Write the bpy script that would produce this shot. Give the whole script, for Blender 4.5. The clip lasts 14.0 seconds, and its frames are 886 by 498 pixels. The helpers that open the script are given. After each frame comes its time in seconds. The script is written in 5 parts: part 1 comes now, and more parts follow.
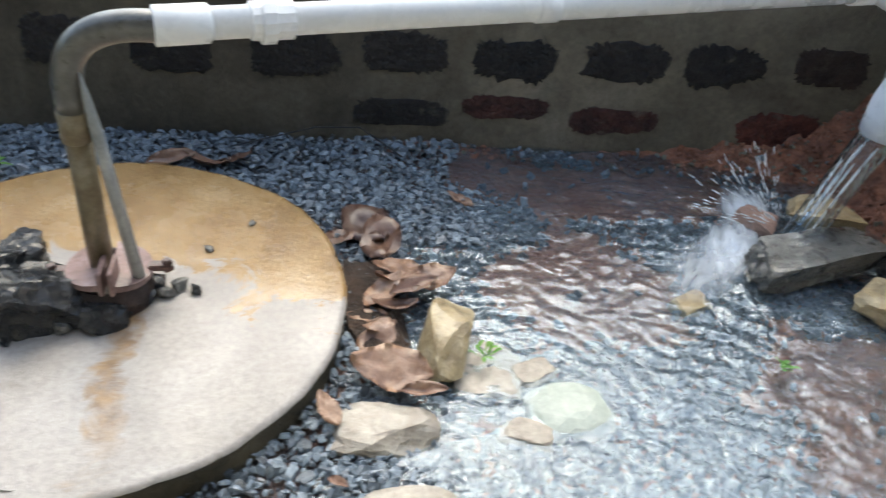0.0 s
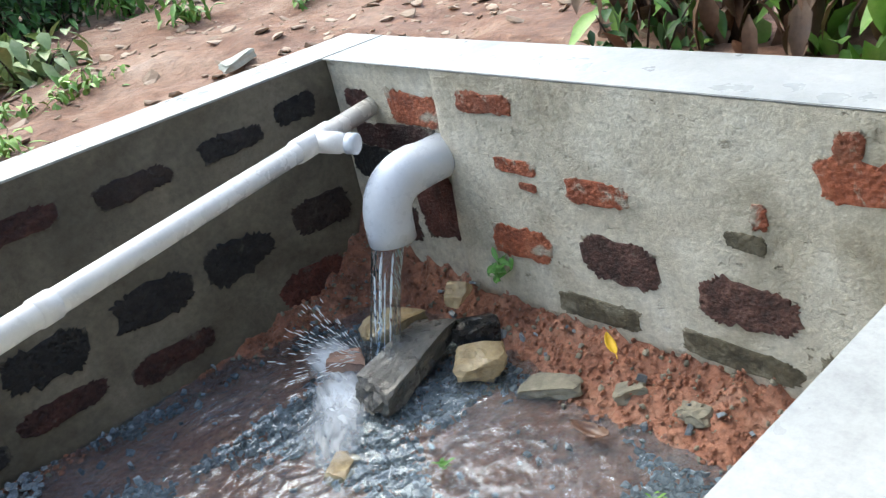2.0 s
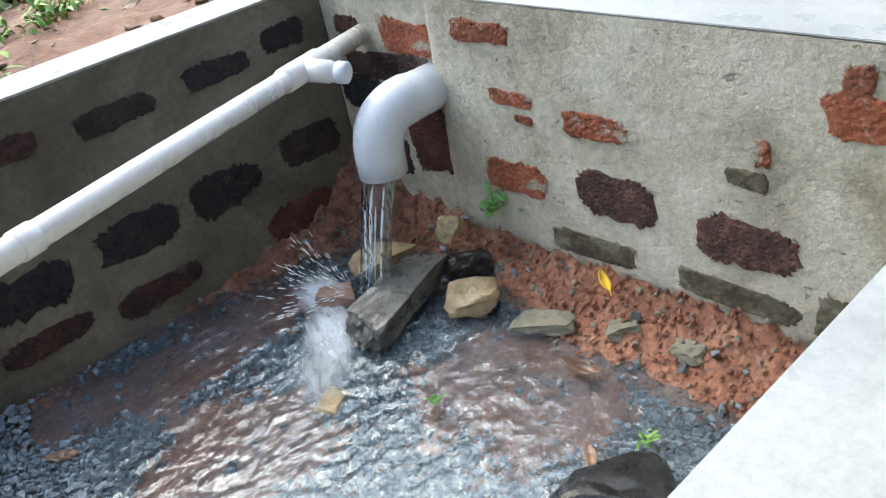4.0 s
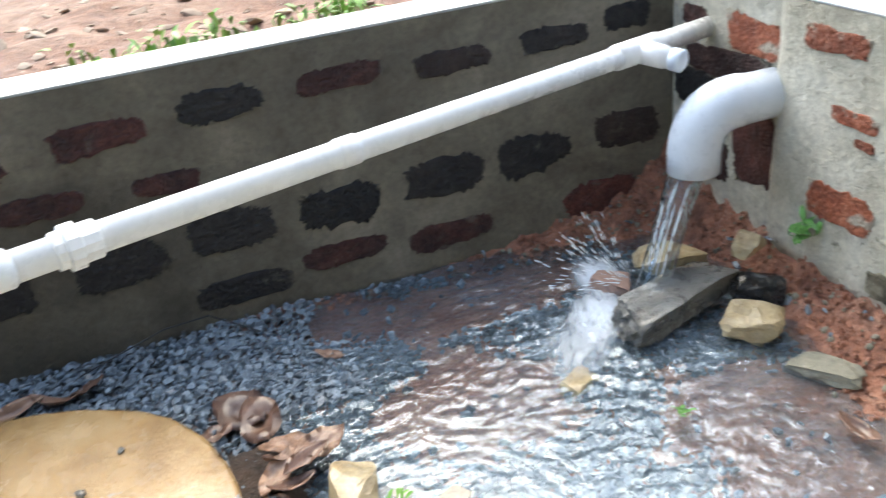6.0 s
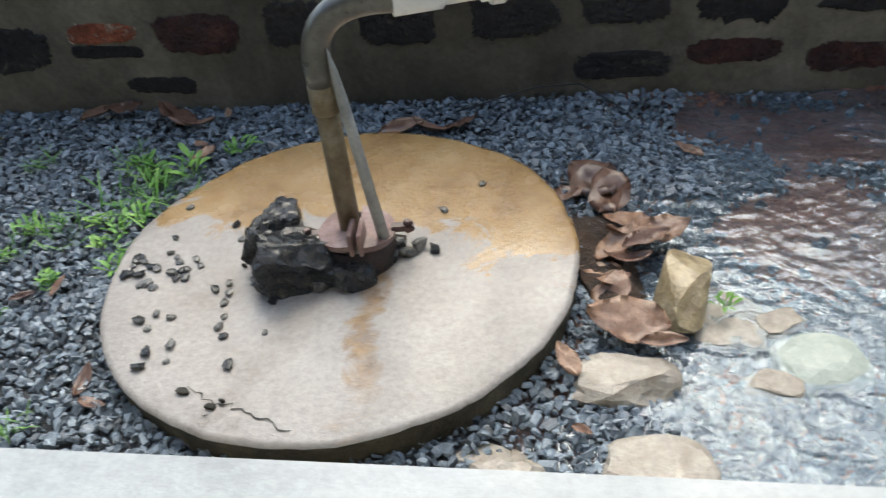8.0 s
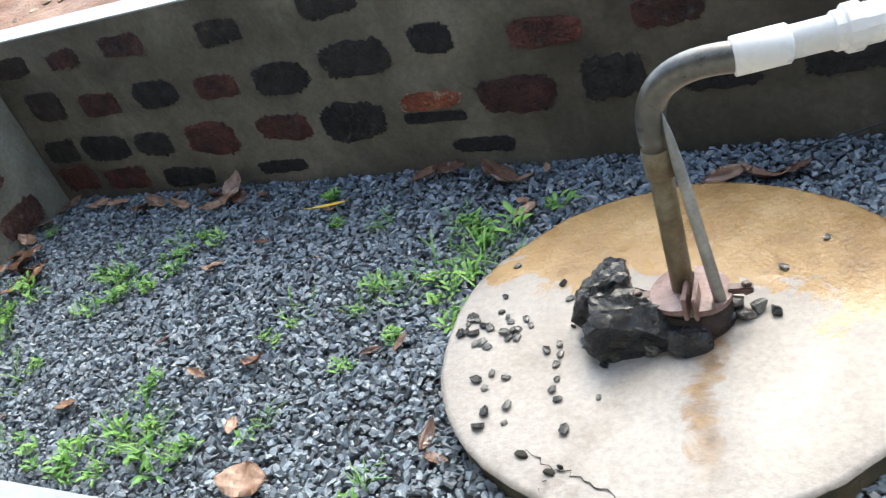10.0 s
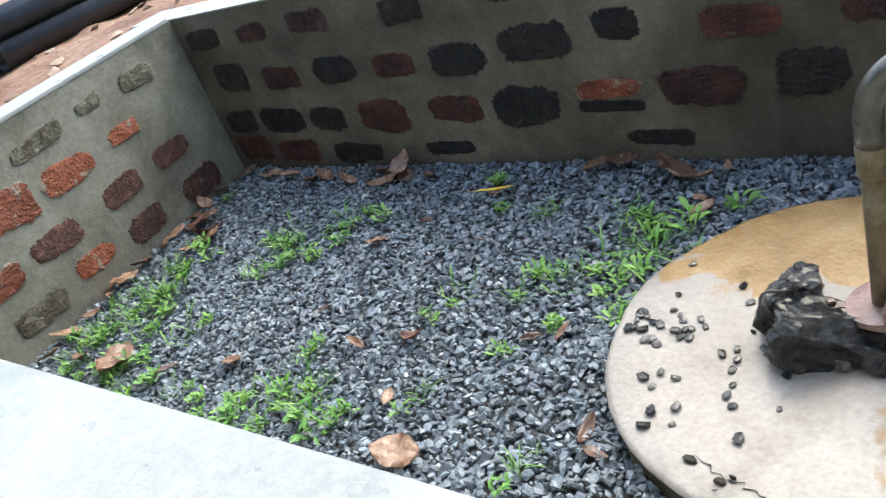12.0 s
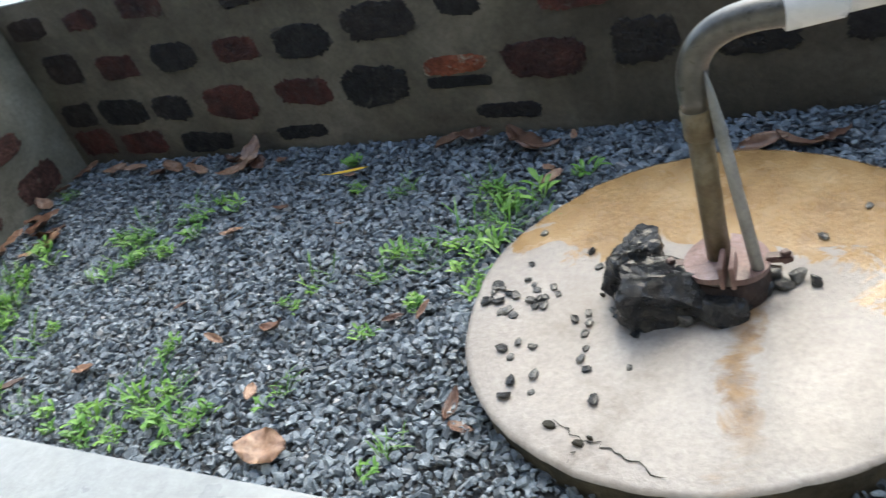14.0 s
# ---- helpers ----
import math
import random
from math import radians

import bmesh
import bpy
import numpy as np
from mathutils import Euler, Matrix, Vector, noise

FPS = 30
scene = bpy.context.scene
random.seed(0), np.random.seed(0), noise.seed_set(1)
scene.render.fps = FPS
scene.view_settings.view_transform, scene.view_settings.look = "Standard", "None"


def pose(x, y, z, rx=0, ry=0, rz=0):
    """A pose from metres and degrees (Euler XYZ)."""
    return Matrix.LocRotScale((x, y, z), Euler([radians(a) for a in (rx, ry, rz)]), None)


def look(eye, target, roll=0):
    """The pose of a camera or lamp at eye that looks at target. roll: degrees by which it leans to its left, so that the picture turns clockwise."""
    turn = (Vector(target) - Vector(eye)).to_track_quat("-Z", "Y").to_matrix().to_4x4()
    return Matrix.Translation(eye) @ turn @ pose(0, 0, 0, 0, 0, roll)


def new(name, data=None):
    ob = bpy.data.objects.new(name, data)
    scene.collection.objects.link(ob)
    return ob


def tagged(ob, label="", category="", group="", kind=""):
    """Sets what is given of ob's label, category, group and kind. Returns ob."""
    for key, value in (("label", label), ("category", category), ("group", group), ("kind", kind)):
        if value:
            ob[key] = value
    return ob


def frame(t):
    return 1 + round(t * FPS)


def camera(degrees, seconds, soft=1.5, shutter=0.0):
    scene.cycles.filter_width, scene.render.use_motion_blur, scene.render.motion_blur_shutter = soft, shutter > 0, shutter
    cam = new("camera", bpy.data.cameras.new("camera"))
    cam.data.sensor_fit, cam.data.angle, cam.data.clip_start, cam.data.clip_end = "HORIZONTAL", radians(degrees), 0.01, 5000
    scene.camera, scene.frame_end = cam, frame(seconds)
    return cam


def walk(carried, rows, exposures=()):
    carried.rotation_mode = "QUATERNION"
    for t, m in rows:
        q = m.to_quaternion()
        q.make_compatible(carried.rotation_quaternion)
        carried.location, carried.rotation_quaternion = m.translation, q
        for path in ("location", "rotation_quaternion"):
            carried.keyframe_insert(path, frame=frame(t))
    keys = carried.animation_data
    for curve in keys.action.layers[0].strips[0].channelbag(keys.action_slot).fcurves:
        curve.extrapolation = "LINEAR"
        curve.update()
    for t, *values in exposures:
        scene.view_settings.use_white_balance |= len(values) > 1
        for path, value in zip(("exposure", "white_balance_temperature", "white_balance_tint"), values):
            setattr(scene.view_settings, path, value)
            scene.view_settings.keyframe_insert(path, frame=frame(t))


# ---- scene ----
cam = camera(55.2, 14.0, soft=1.2, shutter=0.35)
PATH = [
    (0, (-1.25, -1.935, 1.072), (-1.099, -0.329, -0.11), 5.3),
    (0.5, (-1.148, -1.906, 1.056), (-0.855, -0.315, -0.119), 6.1),
    (1, (-1.145, -1.888, 1.05), (-0.644, -0.358, -0.096), -0.7),
    (1.5, (-1.191, -1.892, 1.113), (-0.332, -0.405, 0.089), -9.3),
    (2, (-1.222, -1.945, 1.133), (-0.137, -0.512, 0.256), -12.4),
    (2.5, (-1.22, -1.943, 1.132), (-0.121, -0.538, 0.228), -12.0),
    (2.7, (-1.232, -1.922, 1.134), (-0.115, -0.558, 0.189), -11.2),
    (4.8, (-1.2, -1.907, 1.115), (-0.208, -0.519, 0.080), -12.2),
    (5, (-1.2, -1.907, 1.115), (-0.219, -0.51, 0.073), -11.8),
    (5.5, (-1.194, -1.898, 1.111), (-0.406, -0.368, 0.092), -9.1),
    (6, (-1.209, -1.924, 1.079), (-0.746, -0.213, 0.152), -7.7),
    (6.5, (-1.209, -1.927, 1.076), (-0.977, -0.217, 0.066), -6.0),
    (7, (-1.21, -1.942, 1.081), (-1.223, -0.267, -0.011), -6.4),
    (7.5, (-1.244, -1.958, 1.059), (-1.389, -0.364, -0.141), -5.8),
    (8, (-1.287, -1.966, 1.067), (-1.628, -0.431, -0.169), -7.8),
    (8.5, (-1.316, -1.933, 1.082), (-1.802, -0.389, -0.093), -11.8),
    (9, (-1.333, -1.939, 1.113), (-2.031, -0.464, -0.043), -17.1),
    (9.2, (-1.327, -1.938, 1.127), (-2.122, -0.473, 0.032), -18.7),
    (11.3, (-1.407, -1.943, 1.121), (-2.523, -0.634, 0.102), -21.5),
    (11.5, (-1.409, -1.954, 1.105), (-2.567, -0.666, 0.106), -21.3),
    (12, (-1.416, -1.957, 1.109), (-2.677, -0.72, 0.171), -22.0),
    (12.5, (-1.423, -1.964, 1.108), (-2.741, -0.803, 0.153), -23.1),
    (13, (-1.436, -1.964, 1.109), (-2.76, -0.828, 0.132), -22.7),
    (13.5, (-1.417, -1.945, 1.091), (-2.608, -0.687, 0.091), -21.7),
    (14, (-1.394, -1.925, 1.093), (-2.408, -0.577, 0.02), -21.9),
]
walk(cam, [(t, look(eye, target, roll)) for t, eye, target, roll in PATH], exposures=[(0, 1.52, 6300, 2), (1, 1.68, 6300, 2), (1.5, 1.86, 6300, 2), (2, 1.6, 6300, 2), (2.3, 1.54, 6300, 2), (5, 1.66, 6300, 2), (6, 2.02, 6300, 2), (6.5, 2.0, 6300, 2), (7.5, 1.65, 6300, 2), (8, 1.27, 6300, 2), (8.5, 1.36, 6300, 2), (9, 1.74, 6300, 2), (11.5, 1.78, 6300, 2), (12.5, 1.5, 6300, 2), (13.1, 1.28, 6300, 2), (14, 1.47, 6300, 2)])

# ---- light: a rainy sky, an assumed house and eaves behind the camera ----
world = bpy.data.worlds.new("rain_sky")
scene.world = world
world.use_nodes = True
sky = world.node_tree.nodes.new("ShaderNodeTexSky")
sky.sky_type, sky.sun_disc, sky.sun_elevation, sky.sun_rotation = "NISHITA", False, radians(52), radians(0)
sky.dust_density = 4.0
world.node_tree.links.new(sky.outputs[0], world.node_tree.nodes["Background"].inputs[0])
world.node_tree.nodes["Background"].inputs[1].default_value = 0.15
sun = new("sun", bpy.data.lights.new("sun", "SUN"))
sun.data.energy, sun.data.angle, sun.data.color = 0.6, radians(80), (1.0, 0.99, 0.97)
sun.matrix_world = look((0.0, 2.1, 2.7), (0, 0, 0))


# ---- materials ----
def ramp(nt, fac, stops):
    r = nt.nodes.new("ShaderNodeValToRGB")
    while len(r.color_ramp.elements) < len(stops):
        r.color_ramp.elements.new(0.5)
    for e, (p, c) in zip(r.color_ramp.elements, stops):
        e.position, e.color = p, (*c, 1) if len(c) == 3 else c
    nt.links.new(fac, r.inputs[0])
    return r.outputs[0]


def noise_tex(nt, vec, scale, detail=5.0, rough=0.6, warp=0.0):
    n = nt.nodes.new("ShaderNodeTexNoise")
    n.inputs["Scale"].default_value, n.inputs["Detail"].default_value = scale, detail
    n.inputs["Roughness"].default_value, n.inputs["Distortion"].default_value = rough, warp
    nt.links.new(vec, n.inputs["Vector"])
    return n.outputs["Fac"]


def math_node(nt, op, a, b=0.0, clamp=False):
    m = nt.nodes.new("ShaderNodeMath")
    m.operation, m.use_clamp = op, clamp
    for k, v in enumerate((a, b)):
        if isinstance(v, (int, float)):
            m.inputs[k].default_value = v
        else:
            nt.links.new(v, m.inputs[k])
    return m.outputs[0]


def mix_col(nt, fac, a, b, blend="MIX"):
    m = nt.nodes.new("ShaderNodeMix")
    m.data_type, m.blend_type = "RGBA", blend
    for sock, v in ((m.inputs[0], fac), (m.inputs[6], a), (m.inputs[7], b)):
        if isinstance(v, (int, float)):
            sock.default_value = v
        elif isinstance(v, tuple):
            sock.default_value = (*v, 1)
        else:
            nt.links.new(v, sock)
    return m.outputs[2]


def surface(name, stops, scale=4.0, fine=60.0, fine_amount=0.35, rough=(0.5, 0.8), bump=0.3, bump_dist=0.004, metal=0.0,
            vary="", vary_stops=None, pits=0.0, spec=0.5, wet_film=0.0):
    """A weathered surface: broad colour, fine grain, relief and gloss that vary. vary: "object" or "island" shifts each piece."""
    m = bpy.data.materials.new(name)
    m.use_nodes = True
    nt = m.node_tree
    p = nt.nodes["Principled BSDF"]
    p.inputs["Metallic"].default_value = metal
    p.inputs["Specular IOR Level"].default_value = spec
    p.inputs["Coat Weight"].default_value, p.inputs["Coat Roughness"].default_value = wet_film, 0.16
    vec = nt.nodes.new("ShaderNodeTexCoord").outputs["Object"]
    rnd = None
    if vary == "object":
        rnd = nt.nodes.new("ShaderNodeObjectInfo").outputs["Random"]
    elif vary == "island":
        rnd = nt.nodes.new("ShaderNodeNewGeometry").outputs["Random Per Island"]
    if vary == "object":
        add = nt.nodes.new("ShaderNodeVectorMath")
        add.operation = "ADD"
        nt.links.new(vec, add.inputs[0])
        sc = nt.nodes.new("ShaderNodeCombineXYZ")
        for k in range(3):
            nt.links.new(math_node(nt, "MULTIPLY", rnd, 7.0 + k * 3.1), sc.inputs[k])
        nt.links.new(sc.outputs[0], add.inputs[1])
        vec = add.outputs[0]
    broad = noise_tex(nt, vec, scale, 6, 0.62, 0.4)
    grain = noise_tex(nt, vec, fine, 6, 0.7)
    col = ramp(nt, broad, stops)
    dark = ramp(nt, grain, [(0.3, (0.45, 0.45, 0.45)), (0.62, (1.15, 1.15, 1.15))])
    col = mix_col(nt, fine_amount, col, mix_col(nt, 1.0, col, dark, "MULTIPLY"))
    if vary_stops:
        col = mix_col(nt, 1.0, col, ramp(nt, rnd, vary_stops), "MULTIPLY")
    nt.links.new(col, p.inputs["Base Color"])
    rr = ramp(nt, noise_tex(nt, vec, scale * 2.3, 4), [(0.3, (rough[0],) * 3), (0.7, (rough[1],) * 3)])
    nt.links.new(rr, p.inputs["Roughness"])
    height = math_node(nt, "ADD", grain, math_node(nt, "MULTIPLY", broad, 1.5))
    if pits:
        v = nt.nodes.new("ShaderNodeTexVoronoi")
        v.inputs["Scale"].default_value = pits
        nt.links.new(vec, v.inputs["Vector"])
        height = math_node(nt, "ADD", height, math_node(nt, "MULTIPLY", math_node(nt, "SMOOTH_MIN", v.outputs["Distance"], 0.5), 1.4))
    b = nt.nodes.new("ShaderNodeBump")
    b.inputs["Strength"].default_value, b.inputs["Distance"].default_value = bump, bump_dist
    nt.links.new(height, b.inputs["Height"])
    nt.links.new(b.outputs[0], p.inputs["Normal"])
    return m


def smeared(m, colour, low, high):
    """Lets thin smears of mortar lie over a block's face."""
    nt = m.node_tree
    p = nt.nodes["Principled BSDF"]
    base = p.inputs["Base Color"].links[0].from_socket
    vec = nt.nodes.new("ShaderNodeTexCoord").outputs["Object"]
    rnd = nt.nodes.new("ShaderNodeObjectInfo").outputs["Random"]
    add = nt.nodes.new("ShaderNodeVectorMath")
    nt.links.new(vec, add.inputs[0])
    nt.links.new(math_node(nt, "MULTIPLY", rnd, 9.0), add.inputs[1])
    n = noise_tex(nt, add.outputs[0], 16, 6, 0.65, 0.5)
    f = ramp(nt, n, [(low, (0, 0, 0)), (high, (0.85, 0.85, 0.85))])
    sep = nt.nodes.new("ShaderNodeSeparateXYZ")
    nt.links.new(nt.nodes["Texture Coordinate"].outputs["Generated"], sep.inputs[0])
    off = [math_node(nt, "POWER", math_node(nt, "MULTIPLY", math_node(nt, "ABSOLUTE", math_node(nt, "SUBTRACT", sep.outputs[k], 0.5)), 2.0), 3.0) for k in (0, 2)]
    d = math_node(nt, "ADD", math_node(nt, "ADD", *off), math_node(nt, "MULTIPLY", math_node(nt, "SUBTRACT", n, 0.5), 1.6))
    edge = ramp(nt, d, [(0.8, (0, 0, 0)), (1.25, (0.9, 0.9, 0.9))])
    f = math_node(nt, "MAXIMUM", f, edge)
    nt.links.new(mix_col(nt, f, base, colour), p.inputs["Base Color"])
    return m


def trowelled(m):
    """Drag marks and small open pits left by the trowel."""
    nt = m.node_tree
    p = nt.nodes["Principled BSDF"]
    base = p.inputs["Base Color"].links[0].from_socket
    bump = p.inputs["Normal"].links[0].from_node
    height = bump.inputs["Height"].links[0].from_socket
    vec = nt.nodes.new("ShaderNodeTexCoord").outputs["Object"]
    drag = nt.nodes.new("ShaderNodeMapping")
    drag.inputs["Scale"].default_value = (1, 0.75, 1.15)
    nt.links.new(vec, drag.inputs[0])
    n = noise_tex(nt, drag.outputs[0], 42, 5, 0.6, 0.3)
    patch = noise_tex(nt, vec, 5, 3, 0.5)
    pit = math_node(nt, "MULTIPLY", ramp(nt, n, [(0.3, (1, 1, 1)), (0.37, (0, 0, 0))]), ramp(nt, patch, [(0.42, (0.05,) * 3), (0.6, (1, 1, 1))]))
    # Each pit's inner shade is painted as a darker tone besides the bump.
    nt.links.new(mix_col(nt, math_node(nt, "MULTIPLY", pit, 0.7), base, (0.16, 0.135, 0.095)), p.inputs["Base Color"])
    nt.links.new(math_node(nt, "ADD", height, math_node(nt, "SUBTRACT", math_node(nt, "MULTIPLY", n, 0.5), math_node(nt, "MULTIPLY", pit, 0.9))), bump.inputs["Height"])


MORTAR = surface("mortar", [(0.3, (0.3, 0.265, 0.19)), (0.5, (0.55, 0.51, 0.405)), (0.7, (0.68, 0.65, 0.55))], 3.5, 55, 0.5, (0.6, 0.9), 0.9, 0.012)
trowelled(MORTAR)
# Mortar's dark copy for the back wall: damp plus shade put in the colour.
MORTAR_DAMP_SHADED = surface("damp_shaded_mortar", [(0.28, (0.06, 0.051, 0.038)), (0.5, (0.135, 0.122, 0.092)), (0.72, (0.24, 0.218, 0.17))], 3.0, 60, 0.5, (0.5, 0.85), 0.8, 0.008)
# Same cement as MORTAR, coloured darker to stand for the left wall's shade.
MORTAR_SHADED = surface("shaded_mortar", [(0.25, (0.11, 0.1, 0.072)), (0.5, (0.24, 0.225, 0.172)), (0.8, (0.38, 0.36, 0.295))], 4, 65, 0.5, (0.6, 0.9), 0.7, 0.006)
COPING = surface("cement_coping", [(0.25, (0.24, 0.25, 0.245)), (0.45, (0.335, 0.35, 0.345)), (0.75, (0.41, 0.425, 0.42))], 5, 90, 0.3, (0.22, 0.6), 0.25, 0.003)
LATERITE = surface("red_laterite", [(0.25, (0.17, 0.045, 0.022)), (0.5, (0.36, 0.1, 0.045)), (0.78, (0.5, 0.2, 0.11))], 14, 70, 0.8, (0.6, 0.9), 1.0, 0.01,
                   vary="object", vary_stops=[(0.0, (0.6, 0.6, 0.6)), (1.0, (1.1, 1.1, 1.1))], pits=90)
LATERITE_WET = surface("wet_laterite", [(0.3, (0.03, 0.012, 0.01)), (0.55, (0.09, 0.03, 0.022)), (0.8, (0.2, 0.075, 0.055))], 12, 70, 0.8, (0.5, 0.85), 1.0, 0.01,
                       vary="object", vary_stops=[(0.0, (0.5, 0.55, 0.6)), (1.0, (1.2, 1.05, 1.0))], pits=90)
LATERITE_BLACK = surface("blackened_laterite", [(0.3, (0.006, 0.006, 0.006)), (0.6, (0.016, 0.015, 0.014)), (0.85, (0.035, 0.028, 0.025))], 12, 60, 0.6, (0.5, 0.85), 0.9, 0.008,
                         vary="object", vary_stops=[(0.0, (0.7, 0.7, 0.75)), (0.7, (1.3, 1.2, 1.2)), (1.0, (2.2, 1.5, 1.3))], pits=80)
LATERITE_DULL = surface("pitted_purple_laterite", [(0.3, (0.06, 0.03, 0.025)), (0.52, (0.17, 0.075, 0.055)), (0.75, (0.36, 0.19, 0.14))], 30, 110, 0.9, (0.6, 0.9), 1.0, 0.014, vary="object", vary_stops=[(0.0, (0.55, 0.55, 0.6)), (1.0, (1.1, 1.05, 1.0))], pits=110)
LATERITE_MOSSY = surface("mossy_laterite", [(0.3, (0.05, 0.042, 0.025)), (0.55, (0.11, 0.094, 0.058)), (0.78, (0.21, 0.185, 0.125))], 16, 80, 0.7, (0.6, 0.9), 0.9, 0.008, vary="object", pits=70)
smeared(LATERITE, (0.42, 0.39, 0.31), 0.56, 0.64)
smeared(LATERITE_DULL, (0.3, 0.27, 0.21), 0.62, 0.7)
smeared(LATERITE_MOSSY, (0.22, 0.2, 0.145), 0.5, 0.64)
smeared(LATERITE_WET, (0.1, 0.09, 0.07), 0.6, 0.7)
smeared(LATERITE_BLACK, (0.09, 0.082, 0.063), 0.62, 0.72)
SOIL = surface("red_soil", [(0.25, (0.11, 0.05, 0.034)), (0.48, (0.32, 0.135, 0.08)), (0.62, (0.4, 0.2, 0.13)), (0.78, (0.46, 0.31, 0.22))], 9, 60, 0.8, (0.25, 0.6), 1.0, 0.01, pits=60)
def shade_patch(m, x, z, rx, rz, keep):
    """A darker patch with a ragged edge, shade put into the wall's colour."""
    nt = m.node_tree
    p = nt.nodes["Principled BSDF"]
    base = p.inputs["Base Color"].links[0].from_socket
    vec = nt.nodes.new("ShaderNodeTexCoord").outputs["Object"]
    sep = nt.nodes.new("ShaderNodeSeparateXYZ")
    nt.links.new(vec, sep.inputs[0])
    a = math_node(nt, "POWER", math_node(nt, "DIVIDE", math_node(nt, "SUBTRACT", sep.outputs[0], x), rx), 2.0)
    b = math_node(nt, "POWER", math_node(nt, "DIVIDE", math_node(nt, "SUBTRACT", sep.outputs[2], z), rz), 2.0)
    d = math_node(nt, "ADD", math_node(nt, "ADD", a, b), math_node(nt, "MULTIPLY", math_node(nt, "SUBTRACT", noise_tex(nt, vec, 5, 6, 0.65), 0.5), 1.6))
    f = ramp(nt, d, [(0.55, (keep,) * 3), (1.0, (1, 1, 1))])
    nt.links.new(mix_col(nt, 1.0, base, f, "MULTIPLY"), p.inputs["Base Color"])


# Painted darkening of the back wall behind the riser, in place of shade.
shade_patch(MORTAR_DAMP_SHADED, -1.75, 0.2, 0.75, 0.3, 0.62)


def dusted(m, colour, x0, x1):
    """Stone dust has greyed the earth under the dry chips."""
    nt = m.node_tree
    p = nt.nodes["Principled BSDF"]
    base = p.inputs["Base Color"].links[0].from_socket
    vec = nt.nodes.new("ShaderNodeTexCoord").outputs["Object"]
    sep = nt.nodes.new("ShaderNodeSeparateXYZ")
    nt.links.new(vec, sep.inputs[0])
    x = math_node(nt, "ADD", sep.outputs[0], math_node(nt, "MULTIPLY", noise_tex(nt, vec, 6, 4), 0.3))
    f = ramp(nt, math_node(nt, "DIVIDE", math_node(nt, "SUBTRACT", x, x0), x1 - x0), [(0.0, (1, 1, 1)), (1.0, (0, 0, 0))])
    nt.links.new(mix_col(nt, f, base, colour), p.inputs["Base Color"])


dusted(SOIL, (0.05, 0.052, 0.055), -1.3, -0.95)
YARD_SOIL = surface("yard_soil", [(0.25, (0.13, 0.06, 0.036)), (0.45, (0.25, 0.13, 0.08)), (0.6, (0.34, 0.21, 0.14)), (0.78, (0.45, 0.33, 0.25))], 2.6, 25, 0.7, (0.6, 0.9), 1.0, 0.02)
GRAVEL = surface("blue_granite_chips", [(0.3, (0.12, 0.145, 0.17)), (0.55, (0.225, 0.265, 0.3)), (0.8, (0.4, 0.45, 0.49))], 60, 240, 0.5, (0.25, 0.5), 0.5, 0.002,
                 vary="island", vary_stops=[(0.0, (0.4, 0.4, 0.41)), (0.5, (0.95, 0.95, 0.95)), (0.97, (1.35, 1.34, 1.32)), (1.0, (1.9, 1.6, 1.4))])
BLACK_ROCK = surface("wet_black_rock", [(0.3, (0.008, 0.009, 0.01)), (0.6, (0.02, 0.022, 0.025)), (0.85, (0.06, 0.064, 0.07))], 18, 90, 0.6, (0.12, 0.4), 1.0, 0.018, wet_film=0.55)
GREY_ROCK = surface("wet_grey_rock", [(0.3, (0.07, 0.068, 0.06)), (0.55, (0.14, 0.134, 0.12)), (0.8, (0.26, 0.24, 0.205))], 14, 70, 0.6, (0.15, 0.5), 0.9, 0.01, wet_film=0.7)
TAN_ROCK = surface("tan_sandstone", [(0.25, (0.2, 0.13, 0.05)), (0.5, (0.4, 0.31, 0.17)), (0.78, (0.55, 0.46, 0.31))], 11, 60, 0.5, (0.3, 0.7), 0.8, 0.009, wet_film=0.5)
PALE_ROCK = surface("pale_stone", [(0.25, (0.25, 0.2, 0.15)), (0.5, (0.38, 0.33, 0.265)), (0.78, (0.5, 0.46, 0.39))], 13, 60, 0.5, (0.3, 0.7), 0.7, 0.007, wet_film=0.4)
WHITE_ROCK = surface("greenish_white_stone", [(0.3, (0.36, 0.4, 0.33)), (0.7, (0.5, 0.53, 0.46))], 10, 60, 0.3, (0.3, 0.6), 0.4, 0.004)
PINK_ROCK = surface("pink_stone", [(0.3, (0.3, 0.18, 0.14)), (0.7, (0.46, 0.31, 0.25))], 13, 60, 0.5, (0.3, 0.6), 0.6, 0.006, wet_film=0.5)
PVC = surface("white_pvc", [(0.3, (0.74, 0.75, 0.74)), (0.7, (0.82, 0.82, 0.81))], 9, 120, 0.08, (0.2, 0.35), 0.05, 0.001)
PVC_GREY = surface("pale_grey_pvc", [(0.3, (0.56, 0.61, 0.68)), (0.7, (0.64, 0.69, 0.76))], 9, 120, 0.08, (0.22, 0.38), 0.05, 0.001)
BEND = surface("grey_pipe_bend", [(0.3, (0.055, 0.05, 0.036)), (0.7, (0.12, 0.115, 0.1))], 20, 90, 0.5, (0.25, 0.45), 0.3, 0.003, wet_film=0.6)
GALV = surface("rust_stained_galvanised", [(0.25, (0.09, 0.06, 0.03)), (0.5, (0.18, 0.145, 0.085)), (0.78, (0.27, 0.25, 0.2))], 22, 110, 0.5, (0.35, 0.6), 0.3, 0.002, metal=0.25)
